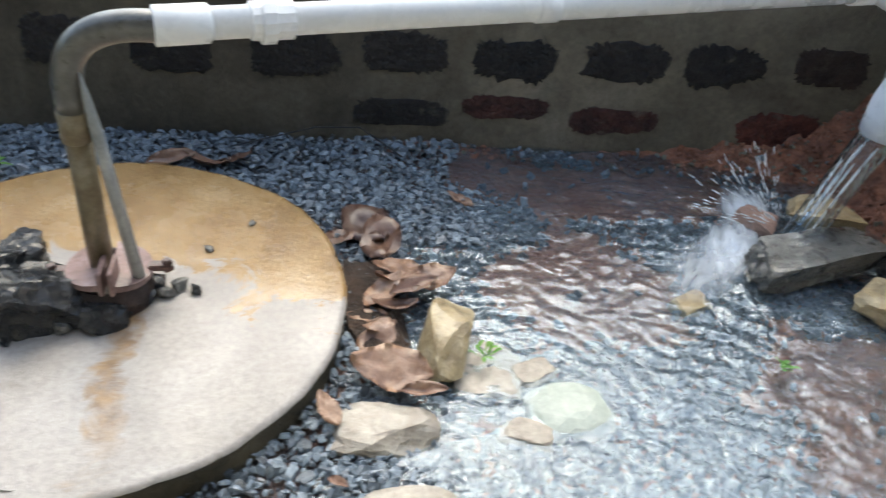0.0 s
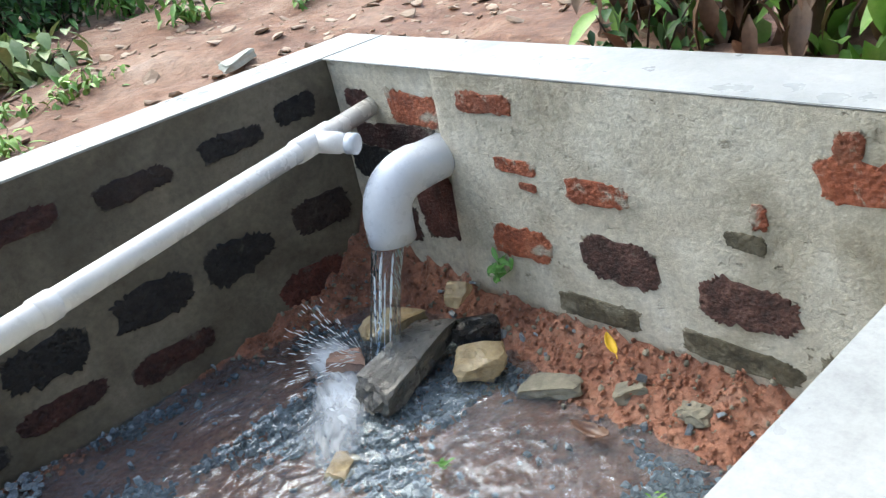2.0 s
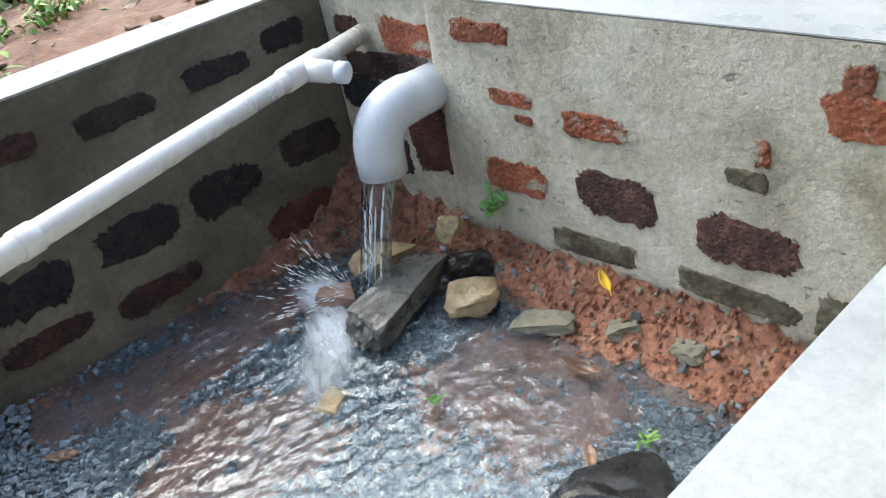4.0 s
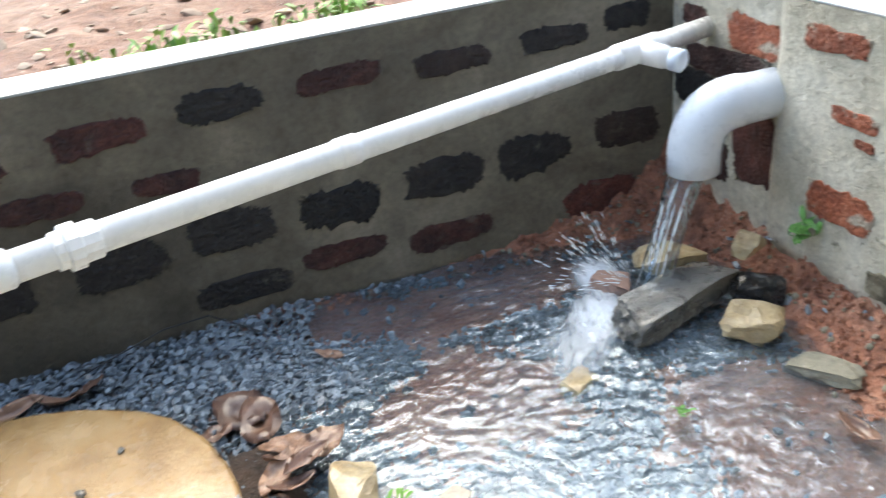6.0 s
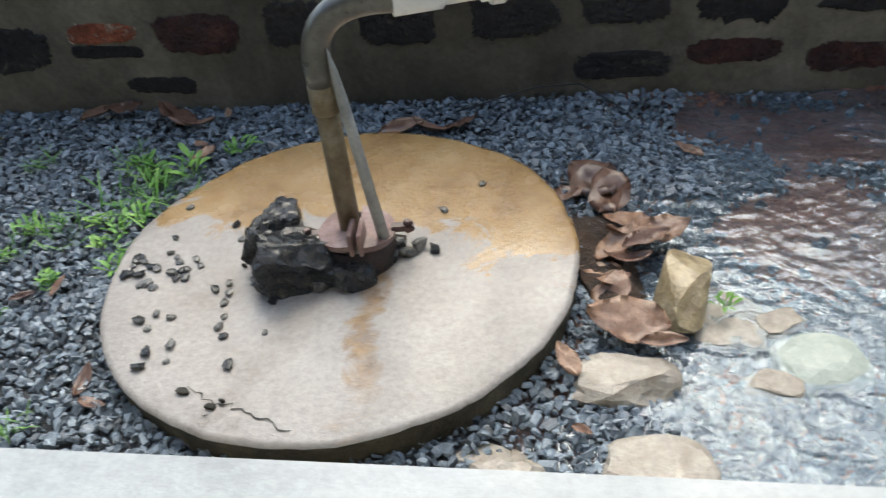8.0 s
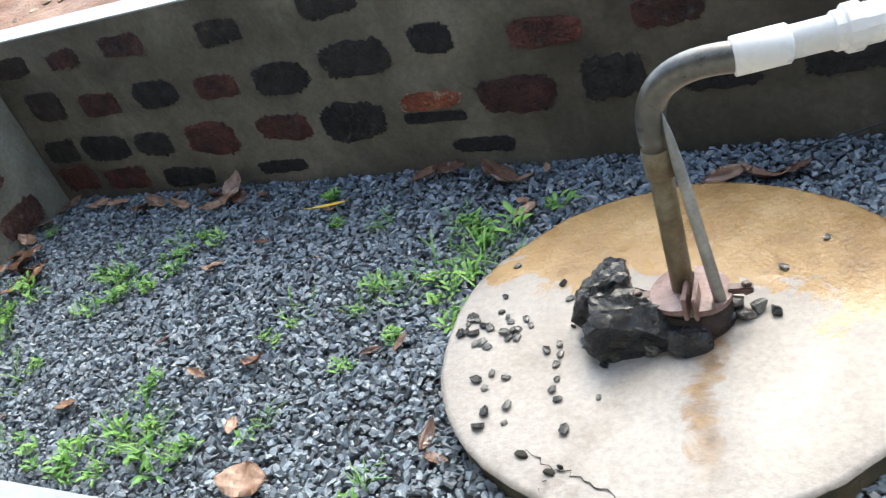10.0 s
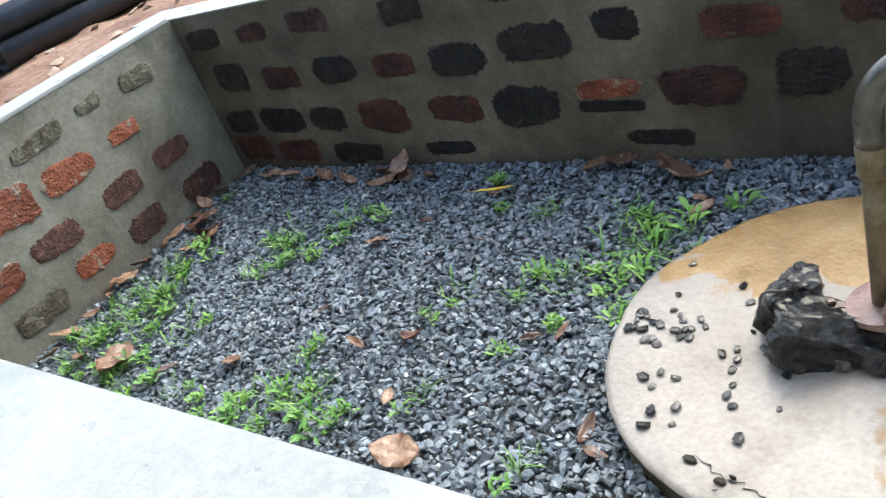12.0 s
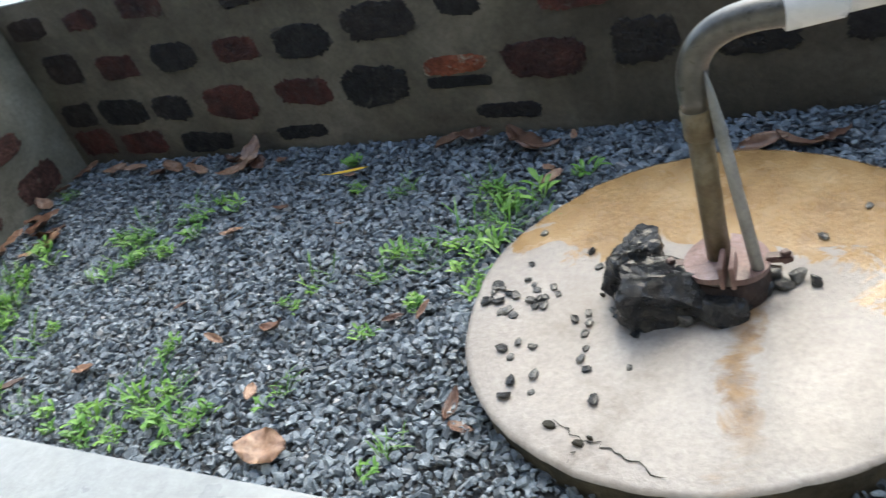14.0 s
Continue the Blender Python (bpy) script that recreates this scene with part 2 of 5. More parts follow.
THIN = surface("weathered_grey_conduit", [(0.3, (0.22, 0.23, 0.22)), (0.7, (0.38, 0.39, 0.38))], 20, 110, 0.4, (0.35, 0.6), 0.2, 0.002)
RUST = surface("rusted_steel", [(0.25, (0.025, 0.012, 0.01)), (0.5, (0.085, 0.036, 0.028)), (0.78, (0.26, 0.145, 0.12))], 22, 130, 0.8, (0.3, 0.7), 0.8, 0.006, metal=0.2, wet_film=0.5)
RUST_PALE = surface("pinkish_rust", [(0.25, (0.1, 0.055, 0.045)), (0.5, (0.24, 0.15, 0.135)), (0.78, (0.4, 0.3, 0.28))], 24, 130, 0.7, (0.3, 0.6), 0.6, 0.005, metal=0.15, wet_film=0.5)
RUST_DARK = surface("blackened_rust", [(0.25, (0.012, 0.007, 0.006)), (0.5, (0.028, 0.016, 0.013)), (0.78, (0.07, 0.04, 0.032))], 22, 130, 0.8, (0.4, 0.8), 0.8, 0.006, metal=0.1)
BLACK_PLASTIC = surface("black_pipe_plastic", [(0.3, (0.012, 0.013, 0.015)), (0.7, (0.03, 0.032, 0.036))], 6, 60, 0.2, (0.3, 0.5), 0.1, 0.001)
PLASTER = surface("house_plaster", [(0.3, (0.55, 0.53, 0.5)), (0.7, (0.65, 0.63, 0.6))], 2, 40, 0.3, (0.7, 0.9), 0.3, 0.003)
ROOF = surface("roof_sheet", [(0.3, (0.2, 0.19, 0.18)), (0.7, (0.3, 0.29, 0.28))], 2, 40, 0.3, (0.6, 0.8), 0.2, 0.003)
DRY_LEAF = surface("dry_leaf", [(0.25, (0.11, 0.055, 0.035)), (0.5, (0.25, 0.145, 0.09)), (0.78, (0.42, 0.29, 0.2))], 25, 120, 0.5, (0.3, 0.6), 0.5, 0.004, wet_film=0.4,
                   vary="object", vary_stops=[(0.0, (0.3, 0.22, 0.2)), (0.45, (0.75, 0.66, 0.62)), (1.0, (1.4, 1.4, 1.35))])
GREEN_LEAF = surface("weed_leaf", [(0.25, (0.06, 0.17, 0.03)), (0.5, (0.13, 0.31, 0.05)), (0.78, (0.24, 0.42, 0.1))], 20, 90, 0.3, (0.35, 0.6), 0.3, 0.002,
                     vary="object", vary_stops=[(0.0, (0.7, 0.75, 0.8)), (1.0, (1.3, 1.15, 1.0))])
BUSH_LEAF = surface("bush_leaf", [(0.25, (0.02, 0.06, 0.015)), (0.5, (0.05, 0.14, 0.03)), (0.78, (0.12, 0.26, 0.06))], 12, 60, 0.3, (0.35, 0.6), 0.3, 0.003,
                    vary="island", vary_stops=[(0.0, (0.4, 0.45, 0.4)), (1.0, (1.5, 1.4, 1.2))])
YELLOW = surface("yellow_leaf", [(0.3, (0.7, 0.42, 0.02)), (0.7, (0.8, 0.55, 0.05))], 20, 90, 0.2, (0.4, 0.6), 0.2, 0.002)


def disc_material():
    m = surface("cement_slab", [(0.25, (0.2, 0.17, 0.145)), (0.42, (0.3, 0.267, 0.236)), (0.6, (0.345, 0.312, 0.28)), (0.8, (0.42, 0.388, 0.352))], 6, 80, 0.4, (0.3, 0.5), 0.5, 0.005, wet_film=0.45)
    nt = m.node_tree
    p = nt.nodes["Principled BSDF"]
    p.inputs["Coat Roughness"].default_value = 0.16
    base = p.inputs["Base Color"].links[0].from_socket
    vec = nt.nodes.new("ShaderNodeTexCoord").outputs["Object"]
    sep = nt.nodes.new("ShaderNodeSeparateXYZ")
    nt.links.new(vec, sep.inputs[0])
    wob = math_node(nt, "MULTIPLY", math_node(nt, "SUBTRACT", noise_tex(nt, vec, 5.5, 7, 0.7, 1.0), 0.5), 0.7)
    # iron-stained puddle over the far half of the slab
    d = math_node(nt, "ADD", math_node(nt, "SUBTRACT", sep.outputs[1], math_node(nt, "SUBTRACT", 0.1, math_node(nt, "MULTIPLY", sep.outputs[0], 0.16))), wob)
    puddle = ramp(nt, math_node(nt, "ADD", math_node(nt, "MULTIPLY", d, 17.0), 0.55), [(0.3, (0, 0, 0)), (0.75, (1, 1, 1))])
    # rusty trickle running from the casing to the rim
    line = math_node(nt, "SUBTRACT", sep.outputs[0], math_node(nt, "ADD", math_node(nt, "MULTIPLY", sep.outputs[1], -0.12), 0.072))
    near = math_node(nt, "SUBTRACT", 0.036, math_node(nt, "ABSOLUTE", math_node(nt, "ADD", line, math_node(nt, "MULTIPLY", wob, 0.32))))
    front = math_node(nt, "MULTIPLY", math_node(nt, "LESS_THAN", sep.outputs[1], -0.03), ramp(nt, math_node(nt, "ADD", math_node(nt, "ADD", sep.outputs[1], 0.45), wob), [(0.03, (0, 0, 0)), (0.16, (1, 1, 1))]))
    trick = math_node(nt, "MULTIPLY", ramp(nt, math_node(nt, "MULTIPLY", near, 30.0), [(0.0, (0, 0, 0)), (0.8, (1, 1, 1))]), front)
    trick = math_node(nt, "MULTIPLY", trick, ramp(nt, noise_tex(nt, vec, 22, 5), [(0.3, (0.45,) * 3), (0.55, (1,) * 3)]))
    ochre = ramp(nt, noise_tex(nt, vec, 9, 6), [(0.3, (0.2, 0.108, 0.03)), (0.5, (0.315, 0.19, 0.068)), (0.7, (0.42, 0.28, 0.125))])
    c = mix_col(nt, math_node(nt, "MULTIPLY", puddle, 0.92), base, ochre)
    c = mix_col(nt, math_node(nt, "MULTIPLY", trick, 0.9), c, ramp(nt, noise_tex(nt, vec, 30, 5), [(0.35, (0.13, 0.062, 0.018)), (0.6, (0.27, 0.15, 0.045))]))
    nt.links.new(c, p.inputs["Base Color"])
    r0 = p.inputs["Roughness"].links[0].from_socket
    nt.links.new(math_node(nt, "MULTIPLY", r0, math_node(nt, "SUBTRACT", 1.0, math_node(nt, "MULTIPLY", puddle, 0.35))), p.inputs["Roughness"])
    # a film of rain water lies on it in pools, smooth where it stands
    pool = ramp(nt, noise_tex(nt, vec, 3.2, 4, 0.55, 0.8), [(0.42, (0.06,) * 3), (0.66, (0.34,) * 3)])
    film = math_node(nt, "MAXIMUM", pool, math_node(nt, "MULTIPLY", puddle, 0.45))
    nt.links.new(film, p.inputs["Coat Weight"])
    nt.links.new(math_node(nt, "SUBTRACT", 0.2, math_node(nt, "MULTIPLY", film, 0.25)), p.inputs["Coat Roughness"])
    ripple = nt.nodes.new("ShaderNodeBump")
    ripple.inputs["Strength"].default_value, ripple.inputs["Distance"].default_value = 0.12, 0.01
    nt.links.new(noise_tex(nt, vec, 26, 2, 0.5, 1.5), ripple.inputs["Height"])
    nt.links.new(ripple.outputs[0], p.inputs["Coat Normal"])
    return m


SLAB = disc_material()


def water_material(name, ripple_scale, strength, tint, sky_sheen=0.0, ior=1.33, gloss_gain=1.0, gloss_rough=0.04, stretch=0.0):
    m = bpy.data.materials.new(name)
    m.use_nodes = True
    nt = m.node_tree
    nt.nodes.remove(nt.nodes["Principled BSDF"])
    out = nt.nodes["Material Output"]
    vec = nt.nodes.new("ShaderNodeTexCoord").outputs["Object"]
    if stretch:
        along = nt.nodes.new("ShaderNodeMapping")
        along.inputs["Scale"].default_value = (1, 1, stretch)
        nt.links.new(vec, along.inputs[0])
        vec = along.outputs[0]
    n1 = noise_tex(nt, vec, ripple_scale, 1.5, 0.45, 1.2)
    n2 = noise_tex(nt, vec, ripple_scale * 2.4, 1, 0.4, 0.8)
    b = nt.nodes.new("ShaderNodeBump")
    b.inputs["Strength"].default_value, b.inputs["Distance"].default_value = strength, 0.018
    nt.links.new(math_node(nt, "ADD", n1, math_node(nt, "MULTIPLY", n2, 0.4)), b.inputs["Height"])
    clear, gloss, mix, fr = (nt.nodes.new("ShaderNode" + k) for k in ("BsdfTransparent", "BsdfGlossy", "MixShader", "Fresnel"))
    clear.inputs[0].default_value, gloss.inputs["Roughness"].default_value = (*tint, 1), gloss_rough
    gloss.inputs["Color"].default_value = (0.82, 0.92, 1.0, 1)
    fr.inputs["IOR"].default_value = ior
    nt.links.new(b.outputs[0], gloss.inputs["Normal"])
    nt.links.new(b.outputs[0], fr.inputs["Normal"])
    nt.links.new(math_node(nt, "MULTIPLY", fr.outputs[0], gloss_gain, True), mix.inputs[0])
    nt.links.new(clear.outputs[0], mix.inputs[1])
    nt.links.new(gloss.outputs[0], mix.inputs[2])
    last = mix.outputs[0]
    # A bluish diffuse veil imitates sky reflection that the gloss leaves too faint.
    if sky_sheen:
        sheen, mix3 = nt.nodes.new("ShaderNodeBsdfDiffuse"), nt.nodes.new("ShaderNodeMixShader")
        sheen.inputs[0].default_value = (0.36, 0.45, 0.54, 1)
        nt.links.new(b.outputs[0], sheen.inputs["Normal"])
        st = nt.nodes.new("ShaderNodeMapping")
        st.inputs["Scale"].default_value, st.inputs["Rotation"].default_value = (0.6, 1.7, 1), (0, 0, 0.5)
        nt.links.new(vec, st.inputs[0])
        streaks = math_node(nt, "MULTIPLY", noise_tex(nt, st.outputs[0], 34, 5, 0.65, 1.6), noise_tex(nt, vec, 3.5, 3, 0.5, 0.3))
        nt.links.new(ramp(nt, streaks, [(0.12, (0.02,) * 3), (0.26, (sky_sheen,) * 3), (0.42, (min(0.8, sky_sheen * 2.2),) * 3)]), mix3.inputs[0])
        nt.links.new(last, mix3.inputs[1])
        nt.links.new(sheen.outputs[0], mix3.inputs[2])
        last = mix3.outputs[0]
    nt.links.new(last, out.inputs[0])
    return m


WATER = water_material("rippled_water", 60, 0.15, (0.8, 0.84, 0.86), sky_sheen=0.1, ior=1.4, gloss_gain=2.7, gloss_rough=0.13)
JET = water_material("falling_water", 45, 0.8, (0.95, 0.97, 0.98), gloss_gain=2.6, gloss_rough=0.08, stretch=0.08)


# ---- mesh helpers ----
def obj(name, verts, faces, material, parent=None, smooth=False, label=""):
    me = bpy.data.meshes.new(name)
    me.from_pydata([tuple(v) for v in verts], [], [tuple(f) for f in faces])
    me.materials.append(material)
    if smooth:
        me.shade_smooth()
    ob = new(name, me)
    ob.parent = parent
    return tagged(ob, label)


def part(name, bm, material, parent, label="", smooth=False):
    me = bpy.data.meshes.new(name)
    bmesh.ops.recalc_face_normals(bm, faces=bm.faces)
    bm.to_mesh(me)
    bm.free()
    me.materials.append(material)
    if smooth:
        me.shade_smooth()
    ob = new(name, me)
    ob.parent = parent
    return tagged(ob, label)


def fbm(x, y, z=0.0, octaves=4):
    return noise.fractal(Vector((x, y, z)), 1.0, 2.0, octaves)


def box_bm(x0, x1, y0, y1, z0, z1, bevel=0.0):
    bm = bmesh.new()
    bmesh.ops.create_cube(bm, size=1, matrix=Matrix.Translation(((x0 + x1) / 2, (y0 + y1) / 2, (z0 + z1) / 2)) @ Matrix.Diagonal((x1 - x0, y1 - y0, z1 - z0, 1)))
    if bevel:
        bmesh.ops.bevel(bm, geom=bm.edges[:], offset=bevel, segments=2, affect="EDGES")
    return bm


def tube(points, radii, segs=20, caps=True, inner=0.0):
    """A round tube along points; radii one for each point. inner: leaves the ends open with that wall thickness."""
    pts = [Vector(p) for p in points]
    verts, faces, frames, side = [], [], [], None
    for i in range(len(pts)):
        d = (pts[min(i + 1, len(pts) - 1)] - pts[max(i - 1, 0)]).normalized()
        if side is None:
            side = d.cross(Vector((0.13, 0.27, 0.95)) if abs(d.z) < 0.9 else Vector((1, 0.2, 0))).normalized()
        side = (side - d * side.dot(d)).normalized()
        frames.append((side, d.cross(side)))
    def ring_at(i, r):
        a, b = frames[i]
        return [pts[i] + r * (math.cos(2 * math.pi * k / segs) * a + math.sin(2 * math.pi * k / segs) * b) for k in range(segs)]
    order = [(i, radii[i]) for i in range(len(pts))]
    if inner:
        order += [(i, radii[i] - inner) for i in reversed(range(len(pts)))]
    for i, r in order:
        verts += ring_at(i, r)
    n = len(order)
    for j in range(n if inner else n - 1):
        for k in range(segs):
            a, b = j * segs + k, j * segs + (k + 1) % segs
            c = (j + 1) % n * segs
            faces.append((a, b, c + (k + 1) % segs, c + k))
    if caps and not inner:
        faces += [tuple(reversed(range(segs))), tuple(range((n - 1) * segs, n * segs))]
    return verts, faces


def arc(p0, p1, p2, n=10):
    """A smooth bend from p0 to p2 with its corner at p1."""
    a, b, c = Vector(p0), Vector(p1), Vector(p2)
    return [(1 - s) ** 2 * a + 2 * s * (1 - s) * b + s * s * c for s in (k / n for k in range(n + 1))]


def rock(name, size, seed, material, m, parent=None, sub=3, rough=0.22, cut=8, kind_label="", category="rock", group="", flat=(0.55, 0.72)):
    """A broken stone: a ball cut by flat planes, with uneven faces."""
    rng = random.Random(seed)
    bm = bmesh.new()
    bmesh.ops.create_icosphere(bm, subdivisions=sub, radius=1)
    planes = [(Vector((rng.uniform(-1, 1), rng.uniform(-1, 1), rng.uniform(-1, 1))).normalized(), rng.uniform(0.52, 0.78)) for _ in range(cut)]
    planes += [(Vector(a), rng.uniform(*flat)) for a in ((1, 0.1, 0), (-1, 0.1, 0.1), (0, 1, 0.1), (0.1, -1, 0), (0, 0.1, 1), (0, 0, -1))]
    for v in bm.verts:
        c = v.co.copy()
        for n, d in planes:
            over = c.dot(n) - d
            if over > 0:
                c -= n * over
        c *= 1.45
        c += v.co * rough * 0.5 * noise.fractal(v.co * 2.6 + Vector((seed * 3.7, 0, 0)), 1.0, 2.0, 4)
        v.co = Vector((c.x * size[0] / 2, c.y * size[1] / 2, c.z * size[2] / 2))
    me_ob = part(name, bm, material, parent, smooth=False)
    me_ob.matrix_basis = m
    if not parent:
        tagged(me_ob, kind_label, category, group)
    return me_ob


# ---- the ground sheet outside and beneath ----
PIT_Y, WALL_T, TOP = -1.657, 0.155, 0.65
LEFT_A, LEFT_B = Vector((-4.33, 0.0, 0)), Vector((-4.0, -1.657, 0))


def outside_height(x, y):
    if y < PIT_Y - 0.1:
        return -0.35
    if -4.41 - 0.2 * y < x < 0.1 and y < 0.08:
        return -0.14
    d = max(y - 0.2, x - 0.2, -4.6 - x, 0)
    base = 0.5 + 0.012 * min(d, 12)
    return base + 0.05 * fbm(x * 1.1, y * 1.1) * min(1, d + 0.3) + 0.025 * fbm(x * 5, y * 5, 2)


def axis_steps(lo, hi, fixed):
    near = [lo + (hi - lo) * k / 190 for k in range(191)]
    far = [3, 5, 8, 12, 18, 30, 60, 150, 600, 2000]
    return sorted(set([lo - d for d in far] + near + [hi + d for d in far] + fixed))


gx = axis_steps(-9, 4, [0.09, 0.11])
gy = axis_steps(-4, 6, [PIT_Y - 0.11, PIT_Y - 0.09, 0.07, 0.09])
obj("ground", [(x, y, outside_height(x, y)) for y in gy for x in gx],
    [(j * len(gx) + i, j * len(gx) + i + 1, (j + 1) * len(gx) + i + 1, (j + 1) * len(gx) + i) for j in range(len(gy) - 1) for i in range(len(gx) - 1)],
    YARD_SOIL, smooth=True)
tagged(bpy.data.objects["ground"], "red laterite earth of the yard round the pit", "ground", kind="structure")


# ---- walls of the pit ----
def wall(name, p, q, thick, low, high, material, label, out=1, ends=(0.0, 0.0), uneven=0.003):
    """A wall whose inner face runs from p to q; it grows to the left of that line by thick. The face is a little uneven."""
    p, q = Vector(p), Vector(q)
    d = (q - p).normalized()
    n = Vector((-d.y, d.x, 0)) * out
    p, q = p - d * ends[0], q + d * ends[1]
    length = (q - p).length
    nu, nv = max(2, int(length / 0.04)), 20
    verts, faces = [], []
    for j in range(nv + 1):
        for i in range(nu + 1):
            c = p + d * (length * i / nu) + Vector((0, 0, low + (high - low) * j / nv))
            w = 0 if j == nv else uneven * (0.5 + fbm(c.x * 6 + c.y * 6, c.z * 6, 3.0)) + 0.25 * uneven * fbm(c.x * 25 + c.y * 25, c.z * 25)
            verts.append(c + n * (max(w, 0) + (0.002 if j < nv else 0)))
    for j in range(nv):
        for i in range(nu):
            a = j * (nu + 1) + i
            faces.append((a, a + 1, a + nu + 2, a + nu + 1))
    k = len(verts)
    far = [p + n * thick, q + n * thick]
    verts += [far[0] + Vector((0, 0, low)), far[1] + Vector((0, 0, low)), far[1] + Vector((0, 0, high)), far[0] + Vector((0, 0, high))]
    top0 = nv * (nu + 1)
    faces += [(k, k + 3, k + 2, k + 1), tuple([top0 + i for i in range(nu + 1)] + [k + 2, k + 3]),
              tuple([j * (nu + 1) for j in range(nv, -1, -1)] + [k, k + 3]), tuple([j * (nu + 1) + nu for j in range(nv + 1)] + [k + 2, k + 1])]
    ob = obj(name, verts, faces, material)
    tagged(ob, label, "wall", kind="structure")
    return ob, d, n


wall_back, *_ = wall("wall_back", (-4.33, 0, 0), (0, 0, 0), 0.17, -0.3, TOP - 0.0055, MORTAR_DAMP_SHADED, "damp shaded pit wall of laterite blocks in grey mortar", ends=(0.3, 0.2))
wall_right, *_ = wall("wall_right", (0, 0, 0), (0, PIT_Y, 0), 0.2, -0.3, TOP - 0.0045, MORTAR, "pit wall of red laterite blocks smeared with grey mortar", ends=(-0.003, 0.15))
wall_left, LD, LN = wall("wall_left", LEFT_B, LEFT_A, 0.16, -0.3, TOP - 0.001, MORTAR_SHADED, "pit wall of laterite blocks, some mossy, in mortar coloured darker for shade", ends=(0.1, -0.003))
wall_near, *_ = wall("wall_near", (0, PIT_Y, 0), (-4.3, PIT_Y, 0), WALL_T, -0.5, TOP - 0.0055, MORTAR, "low parapet wall on the house side of the pit", ends=(-0.004, 0.2))

# smooth cement coping on each wall
part("coping", box_bm(-4.62, 0.206, 0.0015, 0.174, TOP - 0.006, TOP, 0.002), COPING, wall_back, "smooth pale cement top")
part("coping", box_bm(-0.0105, 0.206, PIT_Y - WALL_T, 0.0, TOP - 0.005, TOP - 0.001, 0.0015), COPING, wall_right, "smooth pale cement top")
part("coping", box_bm(-4.5, -0.008, PIT_Y - WALL_T - 0.002, PIT_Y + 0.001, TOP - 0.006, TOP, 0.002), COPING, wall_near, "smooth pale cement top")
cl = box_bm(0, (LEFT_A - LEFT_B).length - 0.02, -0.004, 0.165, TOP - 0.002, TOP + 0.012, 0.003)
bmesh.ops.transform(cl, verts=cl.verts, matrix=Matrix.Translation(LEFT_B) @ Matrix(((LD.x, LN.x, 0, 0), (LD.y, LN.y, 0, 0), (0, 0, 1, 0), (0, 0, 0, 1))))
part("coping", cl, COPING, wall_left, "smooth pale cement top")


def block_mesh(name, w, h, seed, material):
    """The bare face of one laterite block where the mortar leaves it open: a squarish ragged outline, a pitted face, sides that run into the wall."""
    rng = random.Random(seed)
    n = 84
    e, skew, taper = rng.uniform(0.32, 0.6), rng.uniform(-0.12, 0.12), rng.uniform(-0.2, 0.2)
    rim = []
    for k in range(n):
        a = 2 * math.pi * k / n
        c, s = math.cos(a), math.sin(a)
        x, z = math.copysign(abs(c) ** e, c) * w / 2, math.copysign(abs(s) ** e, s) * h / 2
        z *= 1 + taper * x / w * 2
        g = 1 + 0.16 * noise.fractal(Vector((c * 1.3 + seed, s * 1.3, 0.5)), 1.0, 2.0, 3)
        j = 0.08 * h * noise.noise(Vector((c * 9 + seed, s * 9, 0))) + 0.1 * h * noise.noise(Vector((c * 24 + seed, s * 24, 4)))
        rim.append((x * g + skew * z + j * c, z * g + 1.3 * j * s))
    verts, faces = [], []
    for f, depth in ((1.03, 0.03), (1.0, 0.003), (0.96, -0.001), (0.8, -0.002), (0.55, -0.002), (0.3, -0.002)):
        for x, z in rim:
            verts.append((x * f, depth + (0.0016 * noise.noise(Vector((x * f * 60 + seed, z * f * 60, seed))) if f < 0.98 else 0), z * f))
    verts.append((0, -0.002, 0))
    for r in range(5):
        for k in range(n):
            a, b = r * n + k, r * n + (k + 1) % n
            faces.append((a, b, b + n, a + n))
    faces += [(5 * n + k, 5 * n + (k + 1) % n, 6 * n) for k in range(n)]
    me = bpy.data.meshes.new(name)
    me.from_pydata(verts, [], faces)
    me.materials.append(material)
    return me


TONES = {"r": LATERITE, "w": LATERITE_WET, "k": LATERITE_BLACK, "m": LATERITE_MOSSY, "p": LATERITE_DULL}


def blocks(parent, rows, place, seed):
    """rows of (along, height, width, tall, tone): tone r red, w wet, k blackened, m mossy, p purplish and pitted."""
    for n, (u, z, w, h, tone) in enumerate(rows):
        me = block_mesh("block", w, h, seed + n * 1.7, TONES[tone])
        ob = new("block", me)
        ob.parent = parent
        ob.matrix_basis = place(u, z) @ pose(0, 0, 0, 0, random.Random(seed * 31 + n).uniform(-3, 3), 0)


def plaster_skin():
    """The mortar coat on the right wall, with a broken edge beside the outlet and a washed-out lower edge."""
    nu, nv = 60, 16
    verts, faces = [], []
    for i in range(nu + 1):
        for j in range(nv + 1):
            u = i / nu
            y = -0.425 - 1.23 * u + (0.012 * fbm(j * 0.7, 3.0) if i == 0 else 0)
            low = 0.05 + 0.03 * fbm(y * 6, 1.0)
            z = low + (0.6445 - low) * j / nv
            edge = 0.011 if 0 < i and 0 < j else 0.004
            verts.append((-edge - 0.0015 * fbm(y * 14, z * 14, 7), y, z))
    k = nv + 1
    faces = [(i * k + j, (i + 1) * k + j, (i + 1) * k + j + 1, i * k + j + 1) for i in range(nu) for j in range(nv)]
    rim = [i * k for i in range(nu, -1, -1)] + list(range(1, nv + 1))
    base = len(verts)
    verts += [(0.006, verts[a][1], verts[a][2]) for a in rim]
    faces += [(rim[a], rim[a + 1], base + a + 1, base + a) for a in range(len(rim) - 1)]
    obj("mortar_coat", verts, faces, MORTAR, wall_right, True)


